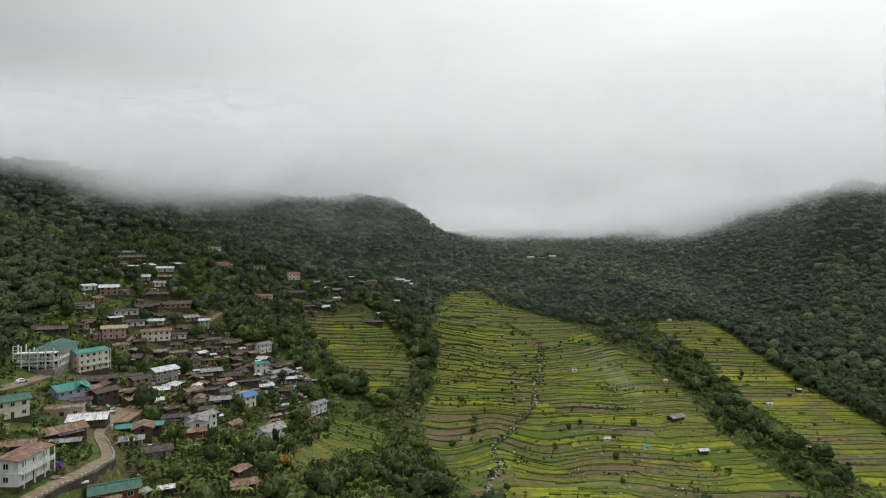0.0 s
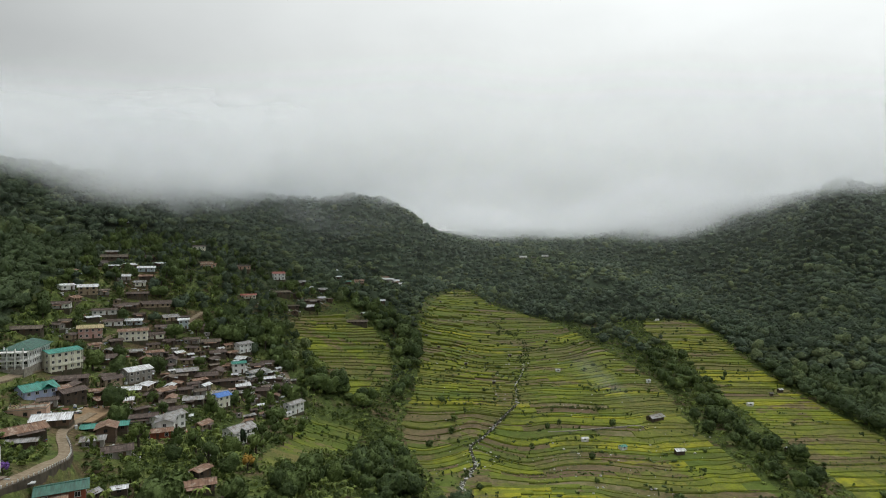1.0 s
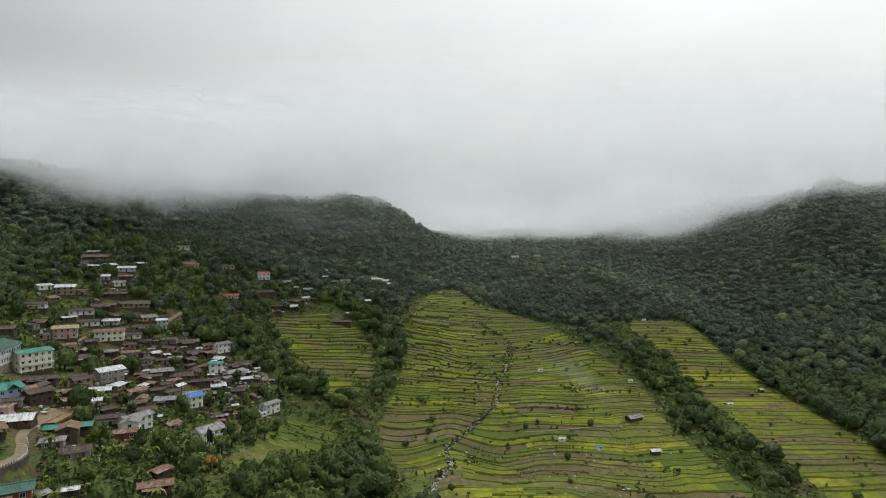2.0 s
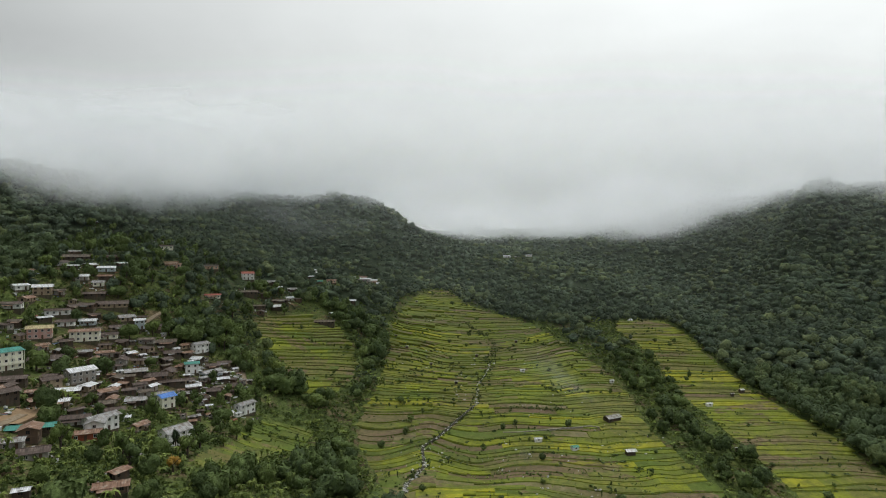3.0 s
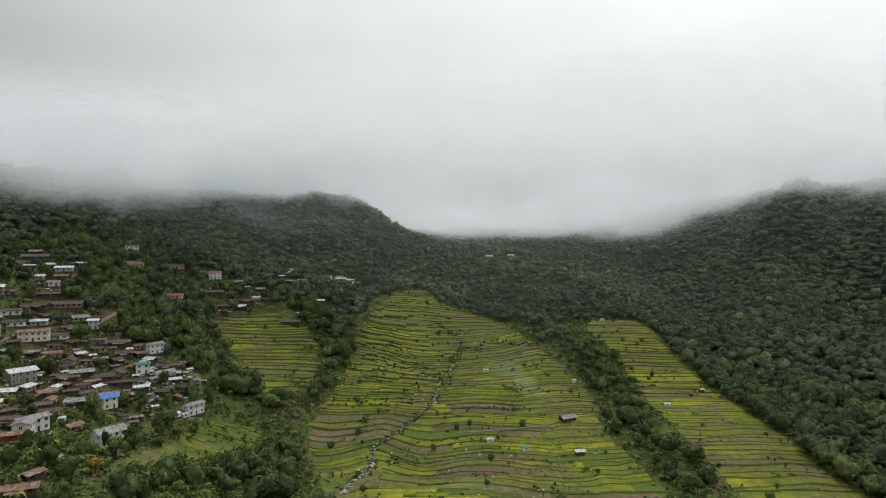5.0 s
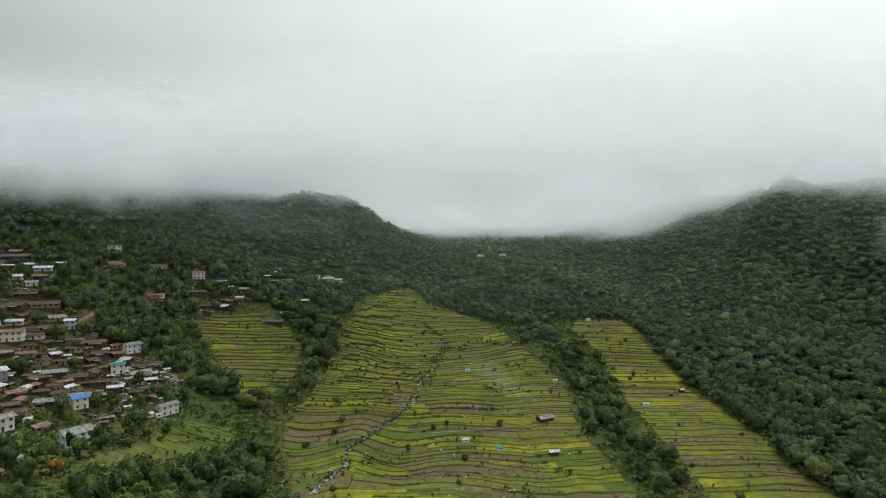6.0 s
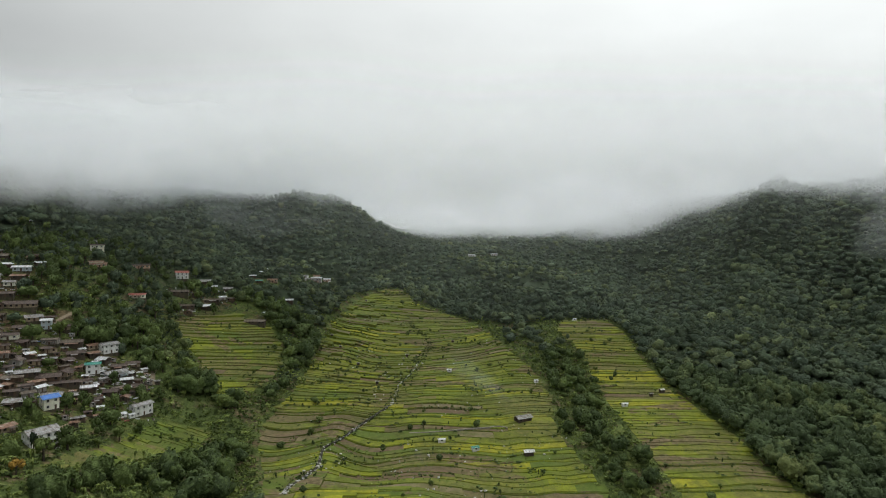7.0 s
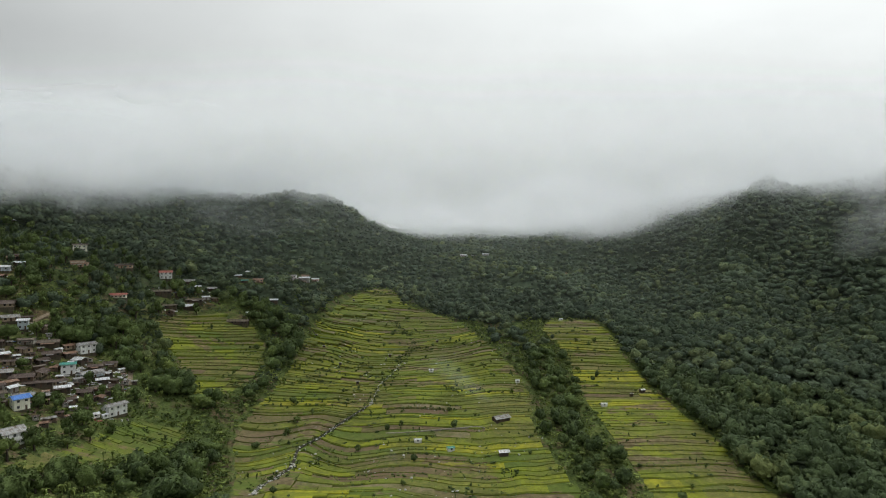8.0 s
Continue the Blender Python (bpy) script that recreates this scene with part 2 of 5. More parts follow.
# ---- the land ----
XS = np.array([-420, -260, -180, -110, -50, 10, 230, 380, 520, 700.0])
YS = np.array([60, 180, 300, 420, 560, 720, 900, 1080, 1400.0])
HEIGHTS = np.array([
    [170, 125, 105, 87, 43, -5, -18, -8, 15, 50],
    [165, 115, 83, 60, 45, 20, -12, 6, 30, 70],
    [182, 123, 74, 52, 26, 11, 10, 13, 38, 80],
    [202, 118, 106, 64, 40, 27, 22, 32, 50, 105],
    [202, 141, 116, 91, 78, 44, 43, 44, 72, 159],
    [236, 156, 112, 92, 78, 64, 55, 62, 108, 222],
    [245, 181, 140, 134, 112, 76, 90, 86, 157, 242],
    [260, 230, 218, 206, 177, 133, 112, 131, 185, 260],
    [300, 240, 215, 200, 180, 160, 165, 175, 215, 267.0],
])
TABLE = np.random.RandomState(5).rand(256, 256)


def vnoise(x, y, seed=0):
    """Smooth value noise from -1 to 1."""
    x, y = np.asarray(x, float) + 37.3 * seed + 1000, np.asarray(y, float) + 91.7 * seed + 1000
    i, j = np.floor(x).astype(int), np.floor(y).astype(int)
    u, v = x - i, y - j
    u, v = u * u * (3 - 2 * u), v * v * (3 - 2 * v)

    def g(a, b):
        return TABLE[a % 256, b % 256]
    return 2 * ((g(i, j) * (1 - u) + g(i + 1, j) * u) * (1 - v) + (g(i, j + 1) * (1 - u) + g(i + 1, j + 1) * u) * v) - 1


def weights(knots, q):
    n, eye = len(knots), np.eye(len(knots))
    d = np.array([(eye[min(i + 1, n - 1)] - eye[max(i - 1, 0)]) / (knots[min(i + 1, n - 1)] - knots[max(i - 1, 0)]) for i in range(n)])
    c = np.clip(q, knots[0], knots[-1])
    j = np.clip(np.searchsorted(knots, c) - 1, 0, n - 2)
    h = knots[j + 1] - knots[j]
    t = ((c - knots[j]) / h)[:, None]
    w = (2 * t ** 3 - 3 * t ** 2 + 1) * eye[j] + (t ** 3 - 2 * t ** 2 + t) * h[:, None] * d[j]
    return w + (3 * t ** 2 - 2 * t ** 3) * eye[j + 1] + (t ** 3 - t ** 2) * h[:, None] * d[j + 1]


def land(x, y):
    """The smooth height of the hills and the valley."""
    x, y = np.asarray(x, float), np.asarray(y, float)
    z = np.einsum("ni,ij,nj->n", weights(YS, y.ravel()), HEIGHTS, weights(XS, x.ravel())).reshape(x.shape)
    z = z + np.clip(np.abs(x - 140) - 560, 0, 1500) * 0.06
    z = np.where(z > 205, 205 + 0.4 * (z - 205), z)
    z = z + 8 * np.exp(-((x + 88) ** 2 + (y - 138) ** 2) / 900)
    # the slope falls away below the road's retaining wall
    off = x - np.interp(y, [108, 119, 128, 139, 155, 169, 181], [-87, -86.2, -85.4, -84.6, -88.6, -96.5, -104]) - 2.3
    return z - 5.0 * np.clip(off / 1.5, 0, 1) * np.exp(-np.clip(off, 0, 99) / 26) * np.clip((178 - y) / 16, 0, 1)


# the edges of the terraced fields, as x along y
MAIN_Y = np.array([225, 262, 292, 325, 354, 400, 455, 522, 605, 680, 770.0])
MAIN_L = np.array([14, 9, 1, -12, -15, -8, -10, -13, -11, -2, 20.0])
MAIN_R = np.array([178, 172, 168, 163, 161, 168, 166, 152, 124, 66, 50.0])
STRIP_Y = np.array([225, 274, 297, 315, 345, 412, 490, 558, 604.0])
STRIP_L = np.array([202, 202, 201, 201, 201, 202, 211, 203, 219.0])
STRIP_R = np.array([264, 264, 255, 260, 260, 256, 258, 269, 266.0])
SIDE_Y = np.array([366, 384, 400, 420, 440, 462, 488.0])
SIDE_L = np.array([-52, -62, -74, -92, -106, -101, -76.0])
SIDE_R = np.array([-36, -28, -24, -23, -24, -30, -48.0])
GRASS_Y = np.array([216, 240, 272, 300, 320.0])
GRASS_L = np.array([-57, -60, -60, -64, -55.0])
GRASS_R = np.array([-50, -44, -38, -32, -32.0])
FIELDS = ((MAIN_Y, MAIN_L, MAIN_R), (STRIP_Y, STRIP_L, STRIP_R), (SIDE_Y, SIDE_L, SIDE_R), (GRASS_Y, GRASS_L, GRASS_R))


def edge_distance(x, y):
    """Metres to the nearest field edge, above 0 inside a field."""
    x, y = np.asarray(x, float), np.asarray(y, float)
    best = np.full(x.shape, -1e3)
    for fy, fl, fr in FIELDS:
        d = np.minimum(np.minimum(x - np.interp(y, fy, fl), np.interp(y, fy, fr) - x), np.minimum(y - fy[0], fy[-1] - y))
        best = np.maximum(best, d)
    return best


def inside(x, y, soft=6.0):
    """0 outside the fields, 1 well inside them."""
    return np.clip(edge_distance(x, y) / soft, 0, 1)


def warp(x, v):
    """How far the terrace lines swing along the valley."""
    amp = np.interp(x, [-40, -10, 20, 150, 190, 210], [10, 14, 36, 36, 18, 16])
    amp = amp * (1 - 0.85 * np.exp(-((x - 30) / 55) ** 2 - ((v - 330) / 70) ** 2))
    return amp * (vnoise(x / 88, v / 230, 41) + 0.26 * vnoise(x / 34, v / 90, 42) + 0.05 * vnoise(x / 9, v / 30, 43)) - 15 * np.exp(-((x - 58) / 18) ** 2 - ((v - 325) / 50) ** 2) + 8 * np.exp(-((x - 30) / 9) ** 2 - ((v - 320) / 45) ** 2) - 9 * np.exp(-((x - 4) / 16) ** 2 - ((v - 320) / 45) ** 2)


def surface(x, y):
    """The height of the terraced slope: level along the terrace lines."""
    x, y = np.asarray(x, float), np.asarray(y, float)
    v = y - warp(x, y)
    v = y - warp(x, v)
    return land(x, y + (v - y) * inside(x, y, 25))


def spur(x, y, ax, ay, bx, by, wide):
    """1 along the line from a to b, falling off to its sides."""
    t = np.clip(((x - ax) * (bx - ax) + (y - ay) * (by - ay)) / ((bx - ax) ** 2 + (by - ay) ** 2), 0, 1)
    return np.exp(-((x - ax - t * (bx - ax)) ** 2 + (y - ay - t * (by - ay)) ** 2) / wide ** 2)


def ground_at(x, y):
    x, y = np.asarray(x, float), np.asarray(y, float)
    m = inside(x, y)
    rough = 2.4 * vnoise(x / 38, y / 38, 1) + 1.0 * vnoise(x / 13, y / 13, 2)
    fold = 8 * vnoise(x / 95 + y / 300, y / 95, 3) * np.clip((np.hypot(x, y) - 520) / 300, 0, 1) * (1 - m)
    fold = fold + 50 * spur(x, y, 570, 830, 502, 748, 38) + 20 * spur(x, y, 500, 745, 430, 640, 36) - 26 * spur(x, y, 430, 900, 350, 660, 44) + 9 * spur(x, y, 640, 700, 470, 470, 36) - 9 * spur(x, y, 560, 700, 420, 500, 34)
    fold = fold + 10 * spur(x, y, -130, 1000, -40, 800, 38) - 10 * spur(x, y, -190, 900, -120, 720, 38)
    return surface(x, y) + fold + rough * (1 - m) * np.clip((np.hypot(x + 110, y - 230) - 60) / 150, 0.25, 1) * np.clip(-edge_distance(x, y) / 14, 0, 1) + 0.7 * np.clip(1 - np.abs(edge_distance(x, y) + 2) / 5, 0, 1) - 1.8 * np.clip((edge_distance(x, y) - 2.5) / 5, 0, 1)


def top_at(x, y):
    """The ground, or the top of the terraces where there are fields."""
    return ground_at(x, y) + 1.9 * np.clip((edge_distance(x, y) - 2.5) / 5, 0, 1)


VILLAGE = [(-172, 205), (-176, 232), (-195, 274), (-206, 302), (-216, 338), (-228, 378), (-262, 467), (-276, 525), (-216, 560), (-133, 530), (-92, 520), (-86, 475),
           (-114, 424), (-112, 372), (-84, 368), (-55, 318), (-52, 198), (-58, 150), (-70, 110), (-140, 120)]


def in_village(x, y):
    x, y = np.asarray(x, float), np.asarray(y, float)
    hit = np.zeros(x.shape, bool)
    for (ax, ay), (bx, by) in zip(VILLAGE, VILLAGE[1:] + VILLAGE[:1]):
        cross = (ay > y) != (by > y)
        hit ^= cross & (x < (bx - ax) * (y - ay) / (by - ay + 1e-9) + ax)
    return hit


def in_hamlet(x, y):
    return (np.hypot((x + 72) / 52, (y - 690) / 62) < 1) | (np.hypot((x + 76) / 20, (y - 570) / 22) < 1) | (np.hypot((x - 172) / 50, (y - 1010) / 32) < 1) | (np.hypot((x - 302) / 18, (y - 895) / 24) < 1)


def mesh_of(name, verts, faces, mats, attributes=(), face_mats=None, smooth=False):
    """A mesh from an array of vertices and an array of triangles or quads."""
    me = bpy.data.meshes.new(name)
    verts, faces = np.asarray(verts, np.float32), np.asarray(faces, np.int32)
    me.vertices.add(len(verts))
    me.vertices.foreach_set("co", verts.ravel())
    n = faces.shape[1]
    me.loops.add(faces.size)
    me.loops.foreach_set("vertex_index", faces.ravel())
    me.polygons.add(len(faces))
    me.polygons.foreach_set("loop_start", np.arange(0, faces.size, n, dtype=np.int32))
    me.polygons.foreach_set("loop_total", np.full(len(faces), n, np.int32))
    me.polygons.foreach_set("use_smooth", np.full(len(faces), smooth, bool))
    for m in mats:
        me.materials.append(m)
    if face_mats is not None:
        me.polygons.foreach_set("material_index", np.asarray(face_mats, np.int32))
    for key, values in attributes:
        a = me.attributes.new(key, "FLOAT", "POINT")
        a.data.foreach_set("value", np.asarray(values, np.float32))
    me.update(calc_edges=True)
    me.validate()
    return me


def grid_faces(nx, ny):
    i = np.arange(ny - 1)[:, None] * nx + np.arange(nx - 1)[None]
    return np.stack([i, i + 1, i + nx + 1, i + nx], -1).reshape(-1, 4)


gx = np.concatenate([[-4000, -2500, -1500, -1000], np.arange(-760, -330, 10), np.arange(-330, -112, 4), np.arange(-112, -64, 1.6), np.arange(-64, 330, 4), np.arange(330, 1000, 8), [1200, 1700, 2600, 4000]])
gy = np.concatenate([[-3500, -1500, -700, -300], np.arange(-120, 108, 12), np.arange(108, 190, 2), np.arange(190, 620, 4), np.arange(620, 1500, 10), [1600, 1900, 2500, 4200]])
gX, gY = np.meshgrid(gx.astype(float), gy.astype(float))
bank_land = (gX > -120) & (gX < 16) & (gY > 180) & (gY < 520)
# in the upper village this mask brings cloud shade into the ground colour
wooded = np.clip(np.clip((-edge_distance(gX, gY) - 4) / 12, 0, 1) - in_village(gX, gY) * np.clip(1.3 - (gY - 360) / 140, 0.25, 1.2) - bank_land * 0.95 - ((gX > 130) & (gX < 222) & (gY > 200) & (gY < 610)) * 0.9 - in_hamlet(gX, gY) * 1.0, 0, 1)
trodden = np.zeros(gX.shape)
for ex, ey, er in ((-76, 146, 9), (-70, 158, 9), (-84, 140, 7), (-104, 196, 8), (-96, 186, 7), (-120, 262, 14), (-100, 290, 12), (-136, 300, 12), (-110, 330, 12), (-150, 250, 10), (-108, 310, 20), (-130, 330, 18), (-152, 322, 18), (-122, 284, 15), (-110, 350, 14), (-135, 256, 14), (-162, 345, 16), (-128, 214, 12), (-182, 380, 18), (-100, 486, 12)):
    trodden = np.maximum(trodden, np.exp(-((gX - ex) ** 2 + (gY - ey) ** 2) / er ** 2))
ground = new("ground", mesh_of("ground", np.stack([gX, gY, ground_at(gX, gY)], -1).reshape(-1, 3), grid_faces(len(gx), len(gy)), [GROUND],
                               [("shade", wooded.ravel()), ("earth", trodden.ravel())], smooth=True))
tagged(ground, "green hillside ground with bare earth patches", "ground", kind="structure")


# ---- small builders ----
def part(name, bm, mat, parent, label=""):
    me = bpy.data.meshes.new(name)
    bm.to_mesh(me)
    bm.free()
    me.materials.append(mat)
    return child(name, me, parent, label)


def child(name, me, parent, label="", at=None):
    ob = new(name, me)
    ob.parent = parent
    if at is not None:
        ob.matrix_basis = at
    return tagged(ob, label)


def box(bm, x0, y0, z0, x1, y1, z1):
    v = [bm.verts.new((x, y, z)) for z in (z0, z1) for x, y in ((x0, y0), (x1, y0), (x1, y1), (x0, y1))]
    for f in ((3, 2, 1, 0), (4, 5, 6, 7), (0, 1, 5, 4), (1, 2, 6, 5), (2, 3, 7, 6), (3, 0, 4, 7)):
        bm.faces.new([v[i] for i in f])
    return v


def box_mesh(name, mat, *spans):
    bm = bmesh.new()
    for s in spans:
        box(bm, *s)
    me = bpy.data.meshes.new(name)
    bm.to_mesh(me)
    bm.free()
    me.materials.append(mat)
    return me


# one unit window and door, shared by all the houses; the front looks to -y
WINDOW = box_mesh("window", FRAME, (-0.62, -0.07, -0.66, -0.5, 0.03, 0.66), (0.5, -0.07, -0.66, 0.62, 0.03, 0.66), (-0.5, -0.07, 0.54, 0.5, 0.03, 0.66),
                  (-0.68, -0.12, -0.66, 0.68, 0.03, -0.54), (-0.03, -0.05, -0.54, 0.03, 0.03, 0.54))
WINDOW_DARK = WINDOW.copy()
WINDOW_DARK.materials[0] = DOOR
PANE = box_mesh("pane", GLASS, (-0.5, -0.02, -0.54, 0.5, 0.02, 0.54))
DOOR_LEAF = box_mesh("door", DOOR, (-0.45, -0.05, 0.0, 0.45, 0.03, 2.0), (-0.35, -0.07, 0.2, 0.35, -0.05, 0.9), (-0.35, -0.07, 1.05, 0.35, -0.05, 1.85))
footprints = []
STOREYS = {1: "single-storey", 2: "two-storey", 3: "three-storey"}


def gable_roof(bm, w, d, z, rise, over=0.55, thick=0.09):
    """Two slopes with a ridge along x, closed below."""
    a, b = w / 2 + over, d / 2 + over
    low = z - rise * over / (d / 2)
    rows = [[bm.verts.new((x, y, h + lift)) for x in (-a, a)] for lift in (0, thick) for y, h in ((-b, low), (0, z + rise), (b, low))]
    (p, q, r, s, t, u) = rows
    for f in ((p[1], p[0], q[0], q[1]), (q[1], q[0], r[0], r[1]), (s[0], s[1], t[1], t[0]), (t[0], t[1], u[1], u[0]), (p[0], p[1], s[1], s[0]), (r[1], r[0], u[0], u[1])):
        bm.faces.new(f)
    for k in (0, 1):
        bm.faces.new((p[k], q[k], t[k], s[k]))
        bm.faces.new((q[k], r[k], u[k], t[k]))


def house(x, y, w, d, storeys, yaw, roof, wall, group="village houses", balcony=False, cross=False, z=None, pitch=0.0):
    """A hill-village house on a plinth: walls, gable roof, windows and a door on the long front."""
    c, s = math.cos(radians(yaw)), math.sin(radians(yaw))
    small = w < 4.5
    level = 1.9 if small else (2.4 if wall in ("wood", "brown", "tan") else 2.75)
    corners = [(x + c * a * w / 2 - s * b * d / 2, y + s * a * w / 2 + c * b * d / 2) for a in (-1, 1) for b in (-1, 1)]
    heights = [float(top_at(*k)) for k in corners]
    base = 0.5 * (max(heights) + min(heights)) + 0.1 if z is None else z
    foot = max(base - min(heights) + 0.8, 0.6)
    root = new("hut" if small else "house")
    root.matrix_basis = pose(x, y, base, 0, 0, yaw)
    footprints.append((x, y, math.hypot(w, d) / 2, 10.0 if storeys > 1 else 2.0))
    h = level * storeys
    mat_w, word_w = WALLS[wall]
    mat_r, word_r = ROOFS[roof]
    rise = d / 2 * (pitch or random.uniform(0.24, 0.42))
    bm = bmesh.new()
    box(bm, -w / 2 - 0.12, -d / 2 - 0.12, -foot, w / 2 + 0.12, d / 2 + 0.12, 0.0)
    part("plinth", bm, EARTH, root)
    bm = bmesh.new()
    v = box(bm, -w / 2, -d / 2, 0.0, w / 2, d / 2, h)
    for side in (-1, 1):
        e = [bm.verts.new((side * w / 2, yy, zz)) for yy, zz in ((-d / 2, h), (d / 2, h), (0, h + rise * 0.97))]
        bm.faces.new(e if side > 0 else e[::-1])
    for k in range(1, storeys):
        box(bm, -w / 2 - 0.1, -d / 2 - 0.1, k * level - 0.12, w / 2 + 0.1, d / 2 + 0.1, k * level + 0.1)
    part("wall", bm, mat_w, root)
    bm = bmesh.new()
    gable_roof(bm, w, d, h + 0.03, rise, 0.4 if small else 0.8)
    if cross:
        m0 = len(bm.verts)
        gable_roof(bm, d * 0.95, w * 0.36, h + 0.05, rise * 0.9)
        bm.verts.ensure_lookup_table()
        bmesh.ops.rotate(bm, verts=bm.verts[m0:], cent=(0, 0, 0), matrix=Matrix.Rotation(radians(90), 3, "Z"))
        bmesh.ops.translate(bm, verts=bm.verts[m0:], vec=(w * 0.18, -0.6, 0))
    r = part("roof", bm, mat_r, root, word_r + " roof")
    bm = bmesh.new()
    box(bm, -w / 2 - (0.44 if small else 0.84), -0.16, h + rise + 0.06, w / 2 + (0.44 if small else 0.84), 0.16, h + rise + 0.19)
    part("ridge_cap", bm, mat_r, r)
    frame_mesh = WINDOW_DARK if wall in ("wood", "brown", "tan") else WINDOW
    if storeys == 1 and not small and random.random() < 0.5:
        # a lean-to sheet roof on posts before the front
        a = random.uniform(-0.45, -0.1) * w
        b = a + random.uniform(0.4, 0.7) * w
        bm = bmesh.new()
        lean = [bm.verts.new(c) for c in ((a, -d / 2, 2.2), (b, -d / 2, 2.2), (b, -d / 2 - 2.1, 1.75), (a, -d / 2 - 2.1, 1.75))]
        low_side = [bm.verts.new(v.co - Vector((0, 0, 0.07))) for v in lean]
        bm.faces.new(lean[::-1])
        bm.faces.new(low_side)
        for k in range(4):
            bm.faces.new((lean[k], lean[(k + 1) % 4], low_side[(k + 1) % 4], low_side[k]))
        o = part("lean_to", bm, ROOFS[random.choice(("dark", "rust", "zinc"))][0], root, "low sheet-metal lean-to roof")
        for px in (a + 0.15, b - 0.15):
            bm = bmesh.new()
            box(bm, px - 0.07, -d / 2 - 2.0, -foot, px + 0.07, -d / 2 - 1.86, 1.78)
            part("post", bm, DOOR, o)
    # openings
    n = max(1, int(w / 2.6))
    for k in range(storeys):
        for i in range(n):
            px = -w / 2 + (i + 0.5) * w / n
            if k == 0 and i == n // 2 and not small:
                child("door", DOOR_LEAF, root, at=pose(px, -d / 2, 0.02))
                continue
            o = child("window", frame_mesh, root, at=pose(px, -d / 2, k * level + 1.5))
            child("pane", PANE, o)
        for side in (-1, 1):
            ne = max(1, int(d / 3.2))
            if small:
                continue
            for i in range(ne):
                o = child("window", frame_mesh, root, at=pose(side * w / 2, -d / 2 + (i + 0.5) * d / ne, k * level + 1.5, 0, 0, 90 * side))
                child("pane", PANE, o)
    if balcony:
        bm = bmesh.new()
        box(bm, -w / 2, -d / 2 - 1.3, level - 0.12, w / 2, -d / 2 - 0.1, level + 0.05)
        box(bm, -w / 2, -d / 2 - 1.3, level + 0.05, w / 2, -d / 2 - 1.2, level + 0.95)
        part("balcony", bm, mat_w, root)
        for i in range(4):
            bm = bmesh.new()
            px = -w / 2 + 0.12 + i * (w - 0.24) / 3
            box(bm, px - 0.09, -d / 2 - 1.28, -0.3, px + 0.09, -d / 2 - 1.1, h - 0.1)
            part("post", bm, mat_w, root)
    what = "hut" if small else "house"
    return tagged(root, f"{STOREYS[storeys]} {word_w} {what} with a {word_r} roof", what, group)


# ---- the village ----
house(-121, 201, 11.1, 6.7, 1, 19, "white", "brown")
house(-131, 275, 10.8, 7.6, 2, 56, "white", "grey")
house(-124, 255, 9.3, 5.6, 1, 19, "white", "brown")
house(-94, 228, 10.8, 5.4, 2, 62, "zinc", "white")
house(-104, 226, 11.6, 4.0, 1, 22, "dark", "white")
house(-92, 221, 6.3, 5.7, 2, 109, "zinc", "white")
house(-107, 208, 13.8, 4.8, 1, 22, "teal", "wood")
house(-102, 200, 6.9, 5.5, 2, 114, "rust", "brown")
house(-100, 189, 6.0, 4.2, 1, 24, "zinc", "grey")
house(-89, 183, 7.6, 4.5, 1, 29, "dark", "grey")
house(-75, 146, 3.6, 2.5, 1, 74, "zinc", "wood")
house(-73, 155, 3.7, 2.6, 1, 24, "white", "wood")
house(-104, 144, 6.8, 3.4, 1, 22, "rust", "wood")
house(-131, 227, 8.6, 5.2, 2, 64, "dark", "wood")
house(-146, 250, 12.8, 5.1, 1, 22, "dark", "wood")
house(-156, 289, 13.5, 6.1, 1, 24, "dark", "brown")
house(-132, 256, 7.3, 4.4, 2, 54, "dark", "tan")
house(-92, 215, 9.1, 4.5, 1, 24, "rust", "brick")
house(-120, 304, 9.5, 5.7, 1, 29, "zinc", "wood")
house(-124, 234, 4.6, 3.2, 1, 64, "rust", "brown")
house(-117, 180, 11.9, 6.0, 1, 54, "rust", "wood")
house(-107, 167, 6.7, 2.7, 1, 19, "zinc", "wood")
house(-208, 344, 7.4, 5.2, 1, 59, "white", "white")
house(-198, 349, 9.4, 6.6, 2, 24, "white", "tan")
house(-199, 324, 11.1, 5.5, 1, 19, "dark", "white")
house(-206, 390, 6.0, 3.6, 1, 19, "white", "wood")
house(-188, 398, 9.9, 4.9, 1, 19, "white", "blue")
house(-193, 379, 7.1, 5.0, 1, 19, "white", "grey")
house(-182, 378, 5.9, 4.1, 1, 19, "zinc", "cream")
house(-211, 523, 11.4, 5.7, 1, 19, "zinc", "white")
house(-191, 491, 9.8, 5.9, 2, 24, "dark", "cream")
house(-169, 451, 9.0, 4.5, 1, 24, "rust", "cream")
house(-182, 338, 11.9, 6.0, 1, 22, "dark", "white")
house(-174, 311, 10.9, 7.6, 2, 29, "straw", "pinkred")
house(-158, 324, 13.9, 7.0, 2, 22, "rust", "cream")
house(-151, 334, 9.1, 4.6, 1, 22, "dark", "cream")
house(-173, 331, 8.8, 4.4, 1, 22, "dark", "white")
house(-166, 340, 7.9, 4.7, 1, 22, "white", "blue")
house(-145, 357, 5.2, 4.1, 2, 24, "white", "blue")
house(-191, 287, 13.4, 5.4, 1, 19, "thatch", "wood")
house(-166, 365, 16.8, 7.6, 1, 24, "dark", "tan")
house(-178, 367, 11.2, 5.6, 1, 22, "dark", "wood")
house(-220, 417, 16.0, 7.2, 1, 19, "thatch", "wood")
house(-272, 525, 5.9, 3.6, 1, 5, "white", "wood")
